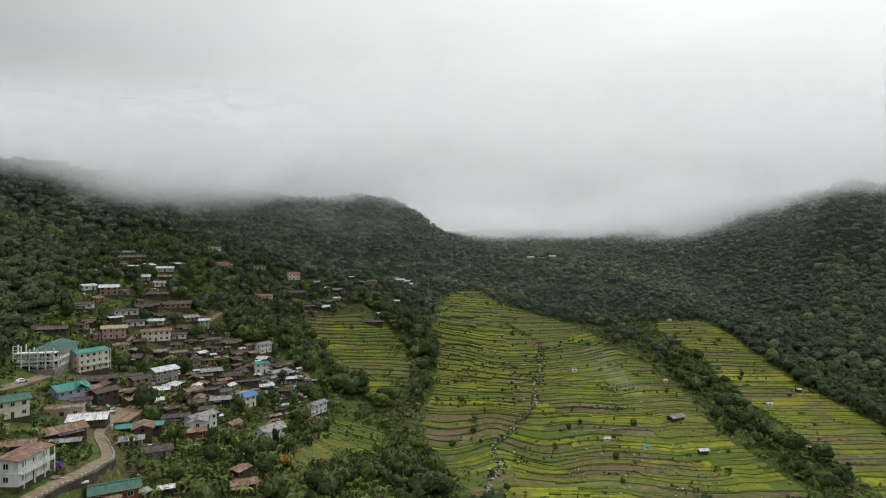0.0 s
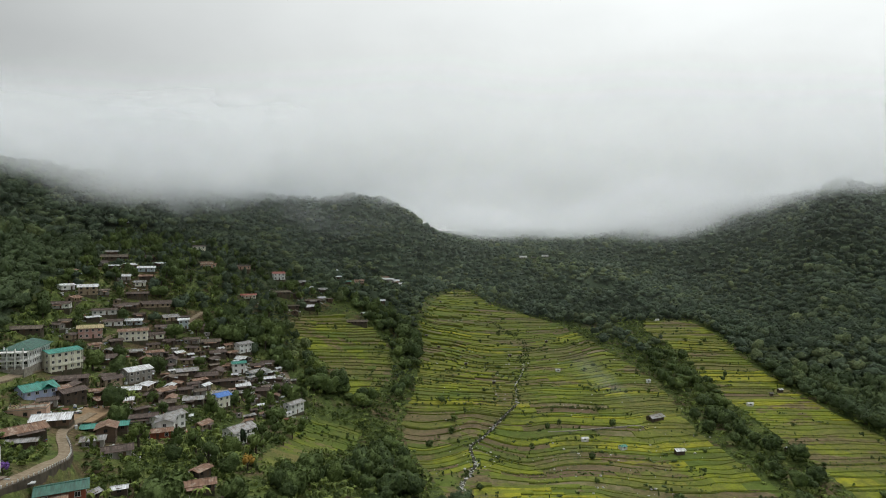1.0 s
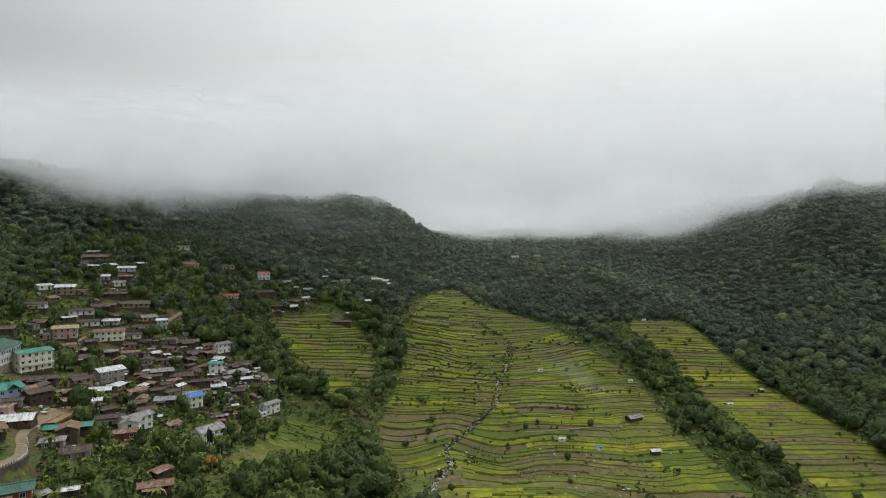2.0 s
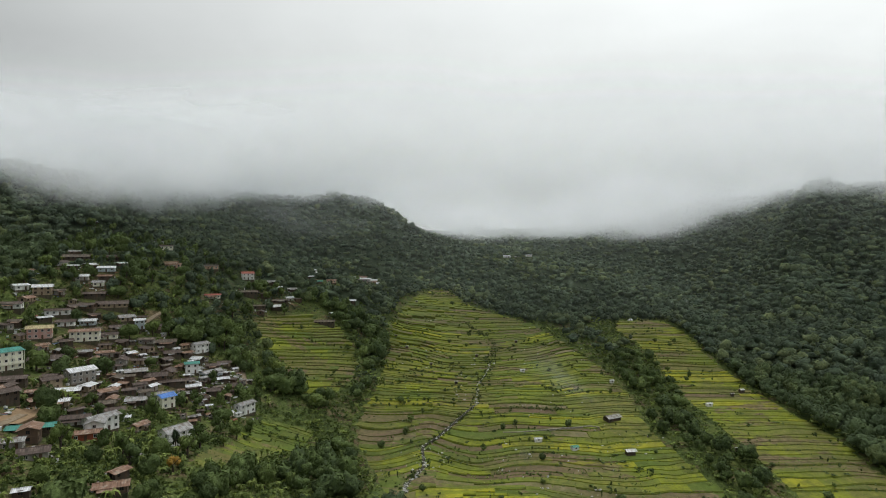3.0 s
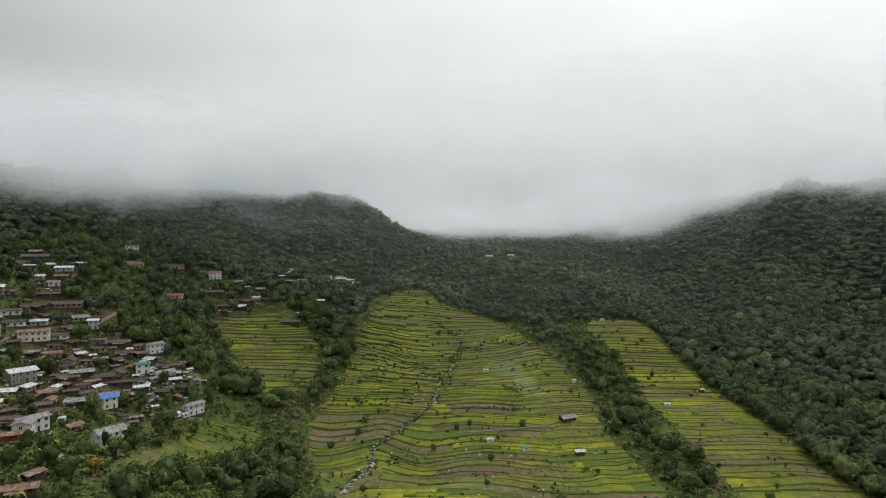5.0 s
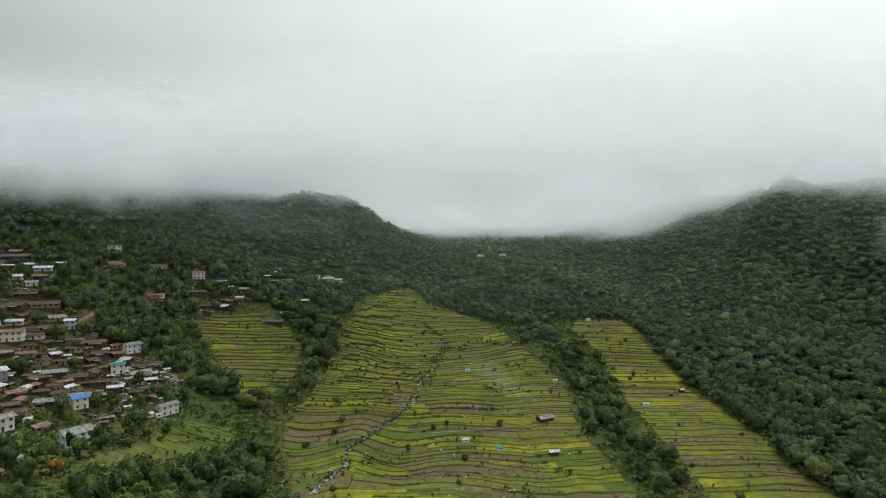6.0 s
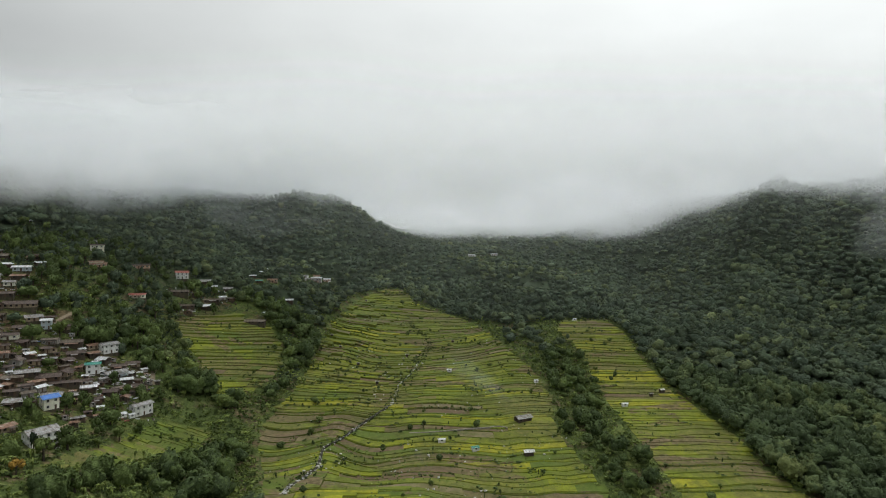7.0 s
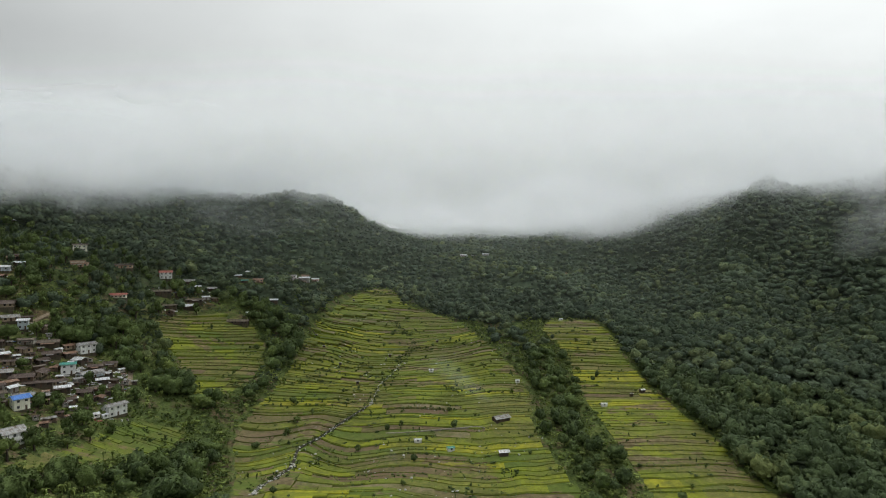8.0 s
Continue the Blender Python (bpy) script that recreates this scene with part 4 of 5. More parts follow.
terraces("rice_terraces_strip", STRIP_Y, STRIP_L, STRIP_R, 4.8, "bright yellow-green rice terraces beside the forest", 5, 110, BRIGHT, (20, 70), 0.15)
terraces("rice_terraces_side", SIDE_Y, SIDE_L, SIDE_R, 5.0, "small green terraced field below the village", 7, 60, MUTED, (8, 26), 0.12, 0.75)
terraces("garden_terraces", GRASS_Y, GRASS_L, GRASS_R, 5.0, "fresh green grassy terraces under the houses", 9, 40, GREEN, (14, 30), 0.12)
ribbon("channel_stone", [(72, 340), (100, 345), (129, 349), (133, 345)], 0.9, CONCRETE, "narrow grey stone water channel across the terraces", 2.5, -0.5)

# ---- trees ----


def ico(sub):
    bm = bmesh.new()
    bmesh.ops.create_icosphere(bm, subdivisions=sub, radius=1.0)
    v = np.array([x.co[:] for x in bm.verts])
    f = np.array([[q.index for q in g.verts] for g in bm.faces])
    bm.free()
    return v, f


ICO1, ICO2, ICO3 = ico(1), ico(2), ico(3)


def crown(rs, lobes, tufts, hull, leaf, spread=1.0, full=0.86):
    """A crown one unit wide and about one high, of uneven lobes covered with leaf tufts. Returns vertices and triangles."""
    vs, fs, total = [], [], 0
    centres = []
    for i in range(lobes):
        a, r = rs.uniform(0, 6.28), math.sqrt(rs.rand()) * 0.62 * spread
        h = rs.uniform(0.25, 0.95) * (1.15 - 0.6 * r)
        centres.append((np.array([r * math.cos(a), r * math.sin(a), h]), rs.uniform(0.22, 0.48)))
    for c, q in centres:
        v, f = hull
        d = 1 + 0.42 * (rs.rand(len(v)) - 0.5)
        vs.append(v * d[:, None] * q * full * np.array([1, 1, 0.82]) + c)
        fs.append(f + total)
        total += len(v)
    for i in range(tufts):
        c, q = centres[rs.randint(lobes)]
        n = rs.normal(size=3)
        n[2] = abs(n[2]) * 0.9 + 0.05 if rs.rand() < 0.8 else n[2]
        n /= np.linalg.norm(n)
        p = c + n * q * np.array([1, 1, 0.85]) * rs.uniform(0.85, 1.2)
        n = n + rs.normal(size=3) * 0.5
        n /= np.linalg.norm(n)
        u = np.cross(n, rs.normal(size=3))
        u /= np.linalg.norm(u)
        w = np.cross(n, u)
        s = leaf * rs.uniform(0.6, 1.4)
        quad = np.array([p + u * s, p + w * s * 0.7, p - u * s, p - w * s * 0.7]) + n * s * np.array([[-0.2], [0.15], [-0.2], [0.15]])
        vs.append(quad)
        fs.append(np.array([[0, 1, 2], [0, 2, 3]]) + total)
        total += 4
    return np.concatenate(vs), np.concatenate(fs)


def dome(rs, hull, bumps, tufts, leaf, ragged):
    """A broad rounded canopy crown, one unit in radius: bulging boughs over a dark open underside, with leaf tufts."""
    v, f = hull
    ways = rs.normal(size=(bumps, 3))
    ways[:, 2] = np.abs(ways[:, 2]) * 0.9 + 0.05
    ways /= np.linalg.norm(ways, axis=1)[:, None]
    girth, reach = rs.uniform(0.22, 0.5, bumps), rs.uniform(0.12, 0.55, bumps)
    stretch = np.array([rs.uniform(0.75, 1.25), rs.uniform(0.75, 1.25), rs.uniform(0.7, 1.0)])

    def radius(n):
        ang = np.arccos(np.clip(n @ ways.T, -1, 1))
        return 0.6 + (np.sqrt(np.clip(1 - (ang / girth / 1.5) ** 2, 0, 1)) * reach).max(axis=1)
    r = radius(v) * (1 + ragged * (rs.rand(len(v)) - 0.5))
    keep = (v[f][:, :, 2] > -0.35).any(axis=1)
    used = np.unique(f[keep])
    back = np.full(len(v), -1)
    back[used] = np.arange(len(used))
    vs, fs, total = [(v * r[:, None])[used]], [back[f[keep]]], len(used)
    for i in range(tufts):
        n = rs.normal(size=3)
        n[2] = abs(n[2]) if rs.rand() < 0.85 else n[2]
        n /= np.linalg.norm(n)
        at = n * radius(n[None])[0] * rs.uniform(0.9, 1.22)
        n = n + rs.normal(size=3) * 0.45 + np.array([0, 0, 0.25])
        n /= np.linalg.norm(n)
        u = np.cross(n, rs.normal(size=3))
        u /= np.linalg.norm(u)
        w = np.cross(n, u)
        q = leaf * rs.uniform(0.55, 1.4)
        vs.append(np.array([at + u * q, at + w * q * 0.75, at - u * q, at - w * q * 0.75]) + n * q * np.array([[-0.25], [0.15], [-0.25], [0.15]]))
        fs.append(np.array([[0, 1, 2], [0, 2, 3]]) + total)
        total += 4
    vs = np.concatenate(vs) * stretch
    return vs + np.array([0, 0, 0.45]), np.concatenate(fs)


def trunk_mesh(rs):
    """A tapered trunk with four limbs, one unit high."""
    bm = bmesh.new()

    def limb(a, b, r0, r1):
        a, b = Vector(a), Vector(b)
        m = Matrix.Translation((a + b) / 2) @ (b - a).to_track_quat("Z", "Y").to_matrix().to_4x4()
        bmesh.ops.create_cone(bm, segments=6, radius1=r0, radius2=r1, depth=(b - a).length, matrix=m)
    limb((0, 0, -0.15), (0.02, 0.01, 0.55), 0.045, 0.03)
    for i in range(4):
        t = i * 1.6 + rs.rand()
        limb((0.02, 0.01, 0.4 + 0.04 * i), (0.28 * math.cos(t), 0.28 * math.sin(t), 0.78), 0.022, 0.01)
    me = bpy.data.meshes.new("trunk")
    bm.to_mesh(me)
    bm.free()
    me.materials.append(BARK)
    return me


rs = np.random.RandomState(21)

FAR = [dome(rs, ICO2, 9, 60, 0.18, 0.36) for i in range(24)]
FARTHER = [dome(rs, ICO2, 7, 15, 0.2, 0.3) for i in range(20)]
NEAR = [dome(rs, ICO3, 11, 96, 0.165, 0.4) for i in range(16)]
BUSH = [crown(rs, 2, 16, ICO1, 0.28, 1.1, 0.78) for i in range(12)]


def scatter(name, protos, x, y, size, tall, sink, mat, label, category, rs, tint, z=None, smooth=False):
    """One object of many crowns, each turned, scaled and tinted by itself."""
    z = ground_at(x, y) if z is None else z
    pick = rs.randint(len(protos), size=len(x))
    vs, fs, ts, total = [], [], [], 0
    for k, (v, f) in enumerate(protos):
        m = np.where(pick == k)[0]
        a = rs.uniform(0, 6.28, len(m))
        c, s = np.cos(a)[:, None], np.sin(a)[:, None]
        w, h = size[m][:, None], tall[m][:, None]
        px = (v[:, 0] * c - v[:, 1] * s) * w + x[m][:, None]
        py = (v[:, 0] * s + v[:, 1] * c) * w + y[m][:, None]
        pz = v[:, 2] * h + (z[m] + sink[m])[:, None]
        vs.append(np.stack([px, py, pz], -1).reshape(-1, 3))
        fs.append((f[None] + (np.arange(len(m)) * len(v))[:, None, None]).reshape(-1, 3) + total)
        leafy = np.repeat(np.random.RandomState(k).uniform(-0.16, 0.16, len(v) // 4 + 1), 4)[:len(v)]
        ts.append(np.clip(tint[m][:, None] + leafy, 0, 1).ravel())
        total += len(m) * len(v)
    me = mesh_of(name, np.concatenate(vs), np.concatenate(fs), [mat], [("tint", np.concatenate(ts))], smooth=smooth)
    return tagged(new(name, me), label, category, kind="stuff")


def jittered(x0, x1, y0, y1, cell, rs, loose=0.6):
    x, y = np.meshgrid(np.arange(x0, x1, cell), np.arange(y0, y1, cell))
    x, y = x.ravel() + rs.uniform(-loose, loose, x.size) * cell, y.ravel() + rs.uniform(-loose, loose, x.size) * cell
    return x, y


foot = np.array(footprints)
road_points = np.array(ROAD_LINE + [(-76, 246), (-78, 258), (-79, 270), (-80, 282), (-79, 350), (-84, 362), (-87, 376), (-146, 368), (-145, 378), (-86.5, 147), (-92.5, 162), (-100, 175), (-107.5, 185), (-157, 216), (-159, 229), (-161, 240), (-163, 251), (-166, 270)], float)


def clear_of_houses(x, y, r, front=1.0):
    """True where neither a house, nor the ground before it, nor a road is in the way."""
    ok = np.ones(len(x), bool)
    for hx, hy, hr, yard in foot:
        dx, dy = (50 - hx) / math.hypot(50 - hx, hy), -hy / math.hypot(50 - hx, hy)
        along = (x - hx) * dx + (y - hy) * dy
        across = np.abs((x - hx) * dy - (y - hy) * dx)
        ok &= np.hypot(x - hx, y - hy) > hr * 0.75 + r
        ok &= ~((across < hr * 0.9 + r * 0.5) & (along > 0) & (along < hr + yard * front))
    for hx, hy in road_points:
        dx, dy = (50 - hx) / math.hypot(50 - hx, hy), -hy / math.hypot(50 - hx, hy)
        along = (x - hx) * dx + (y - hy) * dy
        ok &= ~((np.abs((x - hx) * dy - (y - hy) * dx) < 4.0 + r) & (along > -4.0 - r) & (along < 4.0 + r + 7.0 * min(front, 1.0)))
    return ok


def wood_density(x, y):
    """Chance of a forest tree."""
    d = np.ones(x.shape)
    d[inside(x, y, 1) > 0] = 0
    v = in_village(x, y)
    d[v] = 0.0
    d[in_hamlet(x, y)] = 0.12
    # grassy bank west of the main field
    bank = (x > -114) & (x < 12) & (y > 180) & (y < 500) & ~v
    d[bank] *= np.where(y < 345, 0.05, np.clip(0.04 + 0.8 * vnoise(x / 20, y / 20, 27), 0.03, 0.45))[bank]
    for cx, cy, rx, ry in ((-14, 458, 10, 30), (-30, 490, 20, 12), (-80, 380, 20, 12), (-58, 362, 12, 9), (-16, 284, 10, 20), (-14, 244, 14, 22)):
        d[bank & (np.hypot((x - cx) / rx, (y - cy) / ry) < 1)] = 0.9
    # the hedge between the two fields is thin
    hedge = (x > 120) & (x < 225) & (y < 600) & (y > 200)
    off = np.abs(x - 0.5 * (np.interp(y, MAIN_Y, MAIN_R) + np.interp(y, STRIP_Y, STRIP_L)))
    d[hedge] *= np.where(off < 8 + 8 * vnoise(x / 22, y / 22, 91), np.clip(0.85 + 0.6 * vnoise(x / 18, y / 18, 92), 0.3, 1.0), 0.1)[hedge]
    return d


# far forest
fx, fyy = jittered(-620, 860, 150, 1260, 7.5, rs)
mx, my = jittered(-620, 860, 150, 1260, 11.0, rs)
steep = (mx > 300) & (my < 900) | (mx < -170)
sx_, sy_ = jittered(270, 720, 520, 960, 7.0, rs)
fx, fyy = np.r_[fx, mx[steep], sx_], np.r_[fyy, my[steep], sy_]
sx_, sy_ = jittered(400, 640, 600, 900, 5.5, rs)
steeper = (spur(sx_, sy_, 570, 830, 502, 748, 62) + spur(sx_, sy_, 500, 745, 430, 640, 50)) > 0.35
fx, fyy = np.r_[fx, sx_[steeper]], np.r_[fyy, sy_[steeper]]
d = np.hypot(fx, fyy)
keep = (rs.rand(len(fx)) < wood_density(fx, fyy)) & (np.abs(fx - 50) < 0.78 * fyy + 75) & (d > 520) & ((d < 760) | (rs.rand(len(fx)) < 0.82)) & ~((fyy > 1130) & (fx < -20)) & (land(fx, fyy) < 206) & clear_of_houses(fx, fyy, 4, 3)
fx, fyy = fx[keep], fyy[keep]
size = 2.8 + 4.4 * rs.rand(len(fx)) ** 2.0
patchy = 0.5 + 0.5 * vnoise(fx / 60, fyy / 60, 6)
tone = np.clip(0.08 + 0.72 * (0.35 + 0.65 * patchy) * rs.rand(len(fx)) + (rs.rand(len(fx)) < 0.06) * 0.2, 0, 1)
tall, lift = size * rs.uniform(0.8, 1.25, len(fx)), rs.uniform(-0.3, 2.8, len(fx))
for here, name, kinds, label in ((np.hypot(fx, fyy) < 760, "forest_middle", FAR, "dense dark green forest on the valley sides"), (np.hypot(fx, fyy) >= 760, "forest_far", FARTHER, "dense dark green forest covering the far slopes")):
    scatter(name, kinds, fx[here], fyy[here], size[here], tall[here], lift[here], HAZED_WOOD, label, "forest", rs, tone[here], smooth=True)
# near forest
nx_, ny_ = jittered(-420, 560, 150, 540, 6.0, rs, 0.6)
mx, my = jittered(-420, 560, 150, 540, 11.0, rs)
steep = (mx > 300) | (mx < -170)
nx_, ny_ = np.r_[nx_, mx[steep]], np.r_[ny_, my[steep]]
d = np.hypot(nx_, ny_)
keep = (rs.rand(len(nx_)) < wood_density(nx_, ny_)) & (np.abs(nx_ - 50) < 0.8 * ny_ + 70) & (d <= 520) & clear_of_houses(nx_, ny_, 3, 1.4)
keep &= ~((nx_ > -80) & (nx_ < -34) & (ny_ < 236))
keep &= ~((nx_ > -62) & (nx_ < -40) & (ny_ < 330) & (ny_ > 200) & (rs.rand(len(nx_)) < 0.7))
nx_, ny_ = nx_[keep], ny_[keep]
broad = 2.5 + 4.0 * rs.rand(len(nx_)) ** 1.7
patchy = 0.5 + 0.5 * vnoise(nx_ / 40, ny_ / 40, 8)
tone = np.clip(0.2 + 0.7 * patchy * rs.rand(len(nx_)) + (rs.rand(len(nx_)) < 0.08) * 0.22, 0, 1)
high = broad * rs.uniform(0.95, 1.5, len(nx_))
lift = rs.uniform(0, 3, len(nx_))
thin_hedge = (nx_ > 120) & (nx_ < 222) & (edge_distance(nx_, ny_) > -26)
broad, high = np.where(thin_hedge, broad * 0.85, broad), np.where(thin_hedge, high * 0.85, high)
bank_side = (nx_ <= 15) & (nx_ >= -75)
for here, name, mat, label in ((~bank_side & ~thin_hedge, "forest_near", NEAR_WOOD, "dense mixed green trees bordering the fields"), (bank_side, "bank_trees", LEAVES, "leafy green trees on the bank below the village"), (thin_hedge & ~bank_side, "hedge_trees", LEAVES, "dark green trees in a ragged line between the two fields")):
    scatter(name, NEAR, nx_[here], ny_[here], broad[here], high[here], lift[here], mat, label, "trees", rs, np.clip(tone[here] - (0.12 if mat is LEAVES else 0.0), 0, 1), smooth=True)
# brush along the field edges
hx, hy = jittered(-40, 300, 230, 790, 3.6, rs)
gap = edge_distance(hx, hy)
ragged = 4 + 6 * vnoise(hx / 18, hy / 18, 61)
keep = (gap < ragged) & (gap > np.where(hx < 215, -24, -13)) & (rs.rand(len(hx)) < np.where(gap > 0, 0.3, np.where(hx > 170, 0.85, 0.7)))
hx, hy = hx[keep], hy[keep]
scatter("field_edge_brush", BUSH, hx, hy, 1.2 + 2.6 * rs.rand(len(hx)) ** 2, 1.0 + 2.2 * rs.rand(len(hx)) ** 2, rs.uniform(-0.5, 0.1, len(hx)) + top_at(hx, hy) - ground_at(hx, hy), LEAVES, "light green brush between the fields and the trees", "shrubs", rs,
        np.clip(0.3 + 0.7 * rs.rand(len(hx)), 0, 1))
# village and bank shrubs
bx, by = jittered(-290, 10, 115, 540, 3.2, rs)
v = in_village(bx, by)
bank = (bx > -112) & (bx < 8) & (by > 190) & (edge_distance(bx, by) < 0)
keep = ((v & (rs.rand(len(bx)) < 0.82 + 0.3 * vnoise(bx / 22, by / 22, 12))) | (bank & (rs.rand(len(bx)) < np.clip(0.4 + 0.7 * vnoise(bx / 13, by / 13, 28), 0.1, 0.8)))) & clear_of_houses(bx, by, 0.4, 0.8) & (inside(bx, by, 1) == 0)
bx, by = bx[keep], by[keep]
lush = np.clip(0.2 + 0.8 * rs.rand(len(bx)) * (0.5 + 0.5 * vnoise(bx / 15, by / 15, 9)), 0.03, 1)
# upper hillside shrubs take the darker leaf colour to paint in cloud shade
for here, name, mat, label in ((by < 395, "shrubs", LEAVES, "lush green shrubs and garden plants between houses"), (by >= 395, "hillside_shrubs", HAZED_WOOD, "shrubs coloured dark for cloud shade round the upper hillside houses")):
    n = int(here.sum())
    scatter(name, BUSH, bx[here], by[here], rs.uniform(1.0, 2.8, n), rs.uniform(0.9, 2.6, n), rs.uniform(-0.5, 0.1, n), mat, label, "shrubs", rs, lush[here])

mx, my = jittered(-110, 330, 640, 1050, 3.6, rs)
keep = in_hamlet(mx, my) & clear_of_houses(mx, my, 0.5, 1.0) & (rs.rand(len(mx)) < 0.75)
mx, my = mx[keep], my[keep]
scatter("hamlet_shrubs", BUSH, mx, my, rs.uniform(1.0, 2.6, len(mx)), rs.uniform(0.9, 2.4, len(mx)), rs.uniform(-0.5, 0.1, len(mx)), HAZED_WOOD, "green shrubs around the far hamlet houses", "shrubs", rs, 0.2 + 0.6 * rs.rand(len(mx)))
# lower slope below the road and the bank
lx, ly = jittered(-120, 12, 120, 330, 2.9, rs)
keep = (inside(lx, ly, 1) == 0) & clear_of_houses(lx, ly, 0.4, 0.8) & (rs.rand(len(lx)) < np.where(in_village(lx, ly), np.where(ly < 238, 0.6, 0.1), 0.5)) & (lx > -0.62 * ly - 20)
lx, ly = lx[keep], ly[keep]
scatter("slope_shrubs", BUSH, lx, ly, rs.uniform(1.0, 2.6, len(lx)), rs.uniform(0.8, 2.2, len(lx)), rs.uniform(-0.4, 0.2, len(lx)), LEAVES, "light green bushes and tall grass on the bank", "shrubs", rs, 0.5 + 0.5 * rs.rand(len(lx)))

# dark tufts and small bushes along the terrace edges
ux, uy = jittered(-110, 272, 258, 780, 4.0, rs)
chance = 0.02 + 0.9 * np.clip(vnoise(ux / 24, uy / 12, 14) * 3 - 0.6, 0, 1)
keep = (inside(ux, uy, 3) > 0) & (rs.rand(len(ux)) < chance * np.where(ux > 195, 0.4, np.where(ux < -25, 3.0, 1)))
ux, uy = ux[keep], uy[keep]
scatter("terrace_bushes", BUSH, ux, uy, 0.7 + 2.3 * rs.rand(len(ux)) ** 2, 0.7 + 2.1 * rs.rand(len(ux)) ** 2, rs.uniform(-0.1, 0.3, len(ux)), LEAVES, "dark green tufts and bushes along the terrace banks", "bushes", rs,
        np.clip(0.05 + 0.4 * rs.rand(len(ux)), 0, 1), top_at(ux, uy))

# weeds and grass along the risers
rim = np.concatenate(RIMS)
rim = rim[rs.rand(len(rim)) < np.clip(0.22 + 0.6 * vnoise(rim[:, 0] / 26, rim[:, 1] / 16, 18), 0.02, 0.8)]
rim = rim[(rim[:, 1] < 620)]
WEED = [crown(rs, 1, 6, ICO1, 0.28, 1.1) for i in range(10)]
scatter("riser_weeds", WEED, rim[:, 0], rim[:, 1] - 0.1, 0.5 + 1.3 * rs.rand(len(rim)) ** 2, 0.3 + 0.8 * rs.rand(len(rim)) ** 2, np.full(len(rim), -0.35), LEAVES, "weeds and rough grass along the terrace risers", "weeds", rs,
        0.25 + 0.55 * rs.rand(len(rim)), rim[:, 2])

# bushes crowd the taller banks
tall_bank = np.concatenate(BANKS)
tall_bank = tall_bank[rs.rand(len(tall_bank)) < np.clip(0.35 + 1.1 * vnoise(tall_bank[:, 0] / 30, tall_bank[:, 1] / 30, 19), 0.0, 0.85)]
tall_bank = tall_bank + rs.normal(size=tall_bank.shape) * np.array([0.6, 0.5, 0.0])
scatter("bank_bushes", WEED, tall_bank[:, 0], tall_bank[:, 1], 0.5 + 1.1 * rs.rand(len(tall_bank)) ** 1.5, 0.3 + 0.8 * rs.rand(len(tall_bank)) ** 1.5, np.full(len(tall_bank), -0.4), LEAVES, "dark bushes overgrowing the taller terrace banks", "bushes", rs,
        0.05 + 0.5 * rs.rand(len(tall_bank)), tall_bank[:, 2])

# low scrub and tall grass on the bank, between the fields and among the gardens
gx_, gy_ = jittered(-290, 215, 115, 600, 2.6, rs)
low_bank = (gx_ > -114) & (gx_ < 14) & (gy_ > 170) & (gy_ < 510)
between = (gx_ > 140) & (gx_ < 215) & (gy_ > 220)
wild = (edge_distance(gx_, gy_) < 0) & (rs.rand(len(gx_)) < np.where(low_bank | between, 0.75, np.where(in_village(gx_, gy_), np.where(gy_ < 395, 0.8, 0.2), 0.0)))
weedy = (edge_distance(gx_, gy_) > 0) & (rs.rand(len(gx_)) < np.where(gx_ < -25, 0.3, np.clip(vnoise(gx_ / 17, gy_ / 9, 88) * 1.5 - 0.2 + 0.25 * (gy_ < 345), 0, 0.6)))
keep = (wild | weedy) & clear_of_houses(gx_, gy_, 0.2, 0.2)
gx_, gy_ = gx_[keep], gy_[keep]
scatter("scrub", WEED, gx_, gy_, rs.uniform(0.7, 1.9, len(gx_)), rs.uniform(0.4, 1.3, len(gx_)), rs.uniform(-0.4, 0.0, len(gx_)) + top_at(gx_, gy_) - ground_at(gx_, gy_), LEAVES, "light green scrub and tall grass on the slopes", "scrub", rs,
        np.clip(0.55 + 0.3 * vnoise(gx_ / 12, gy_ / 12, 33) + rs.uniform(-0.3, 0.35, len(gx_)), 0.1, 1))

# broad-leaved banana plants in the gardens and on the bank


def banana(rs):
    """A short stem with arching blade leaves, one unit high."""
    vs, fs, total = [], [], 0
    for i in range(rs.randint(8, 12)):
        a, out, droop = rs.uniform(0, 6.28), rs.uniform(0.45, 0.9), rs.uniform(-0.1, 0.45)
        w = rs.uniform(0.09, 0.15)
        c, q = math.cos(a), math.sin(a)
        for r, h, wide in ((0.02, 0.45, 0.3), (0.35 * out, 0.98, 1.0), (0.75 * out, 1.02 - 0.4 * droop, 0.9), (out, 0.9 - droop, 0.2)):
            vs += [(r * c - q * w * wide, r * q + c * w * wide, h), (r * c + q * w * wide, r * q - c * w * wide, h)]
        fs += [(total + k, total + k + 1, total + k + 3) for k in (0, 2, 4)] + [(total + k, total + k + 3, total + k + 2) for k in (0, 2, 4)]
        total += 8
    for k in range(4):
        vs += [(0.05 * math.cos(k * 1.57), 0.05 * math.sin(k * 1.57), h) for h in (-0.1, 0.55)]
    fs += [(total + 2 * k, total + (2 * k + 2) % 8, total + (2 * k + 3) % 8) for k in range(4)] + [(total + 2 * k, total + (2 * k + 3) % 8, total + 2 * k + 1) for k in range(4)]
    return np.array(vs), np.array(fs)


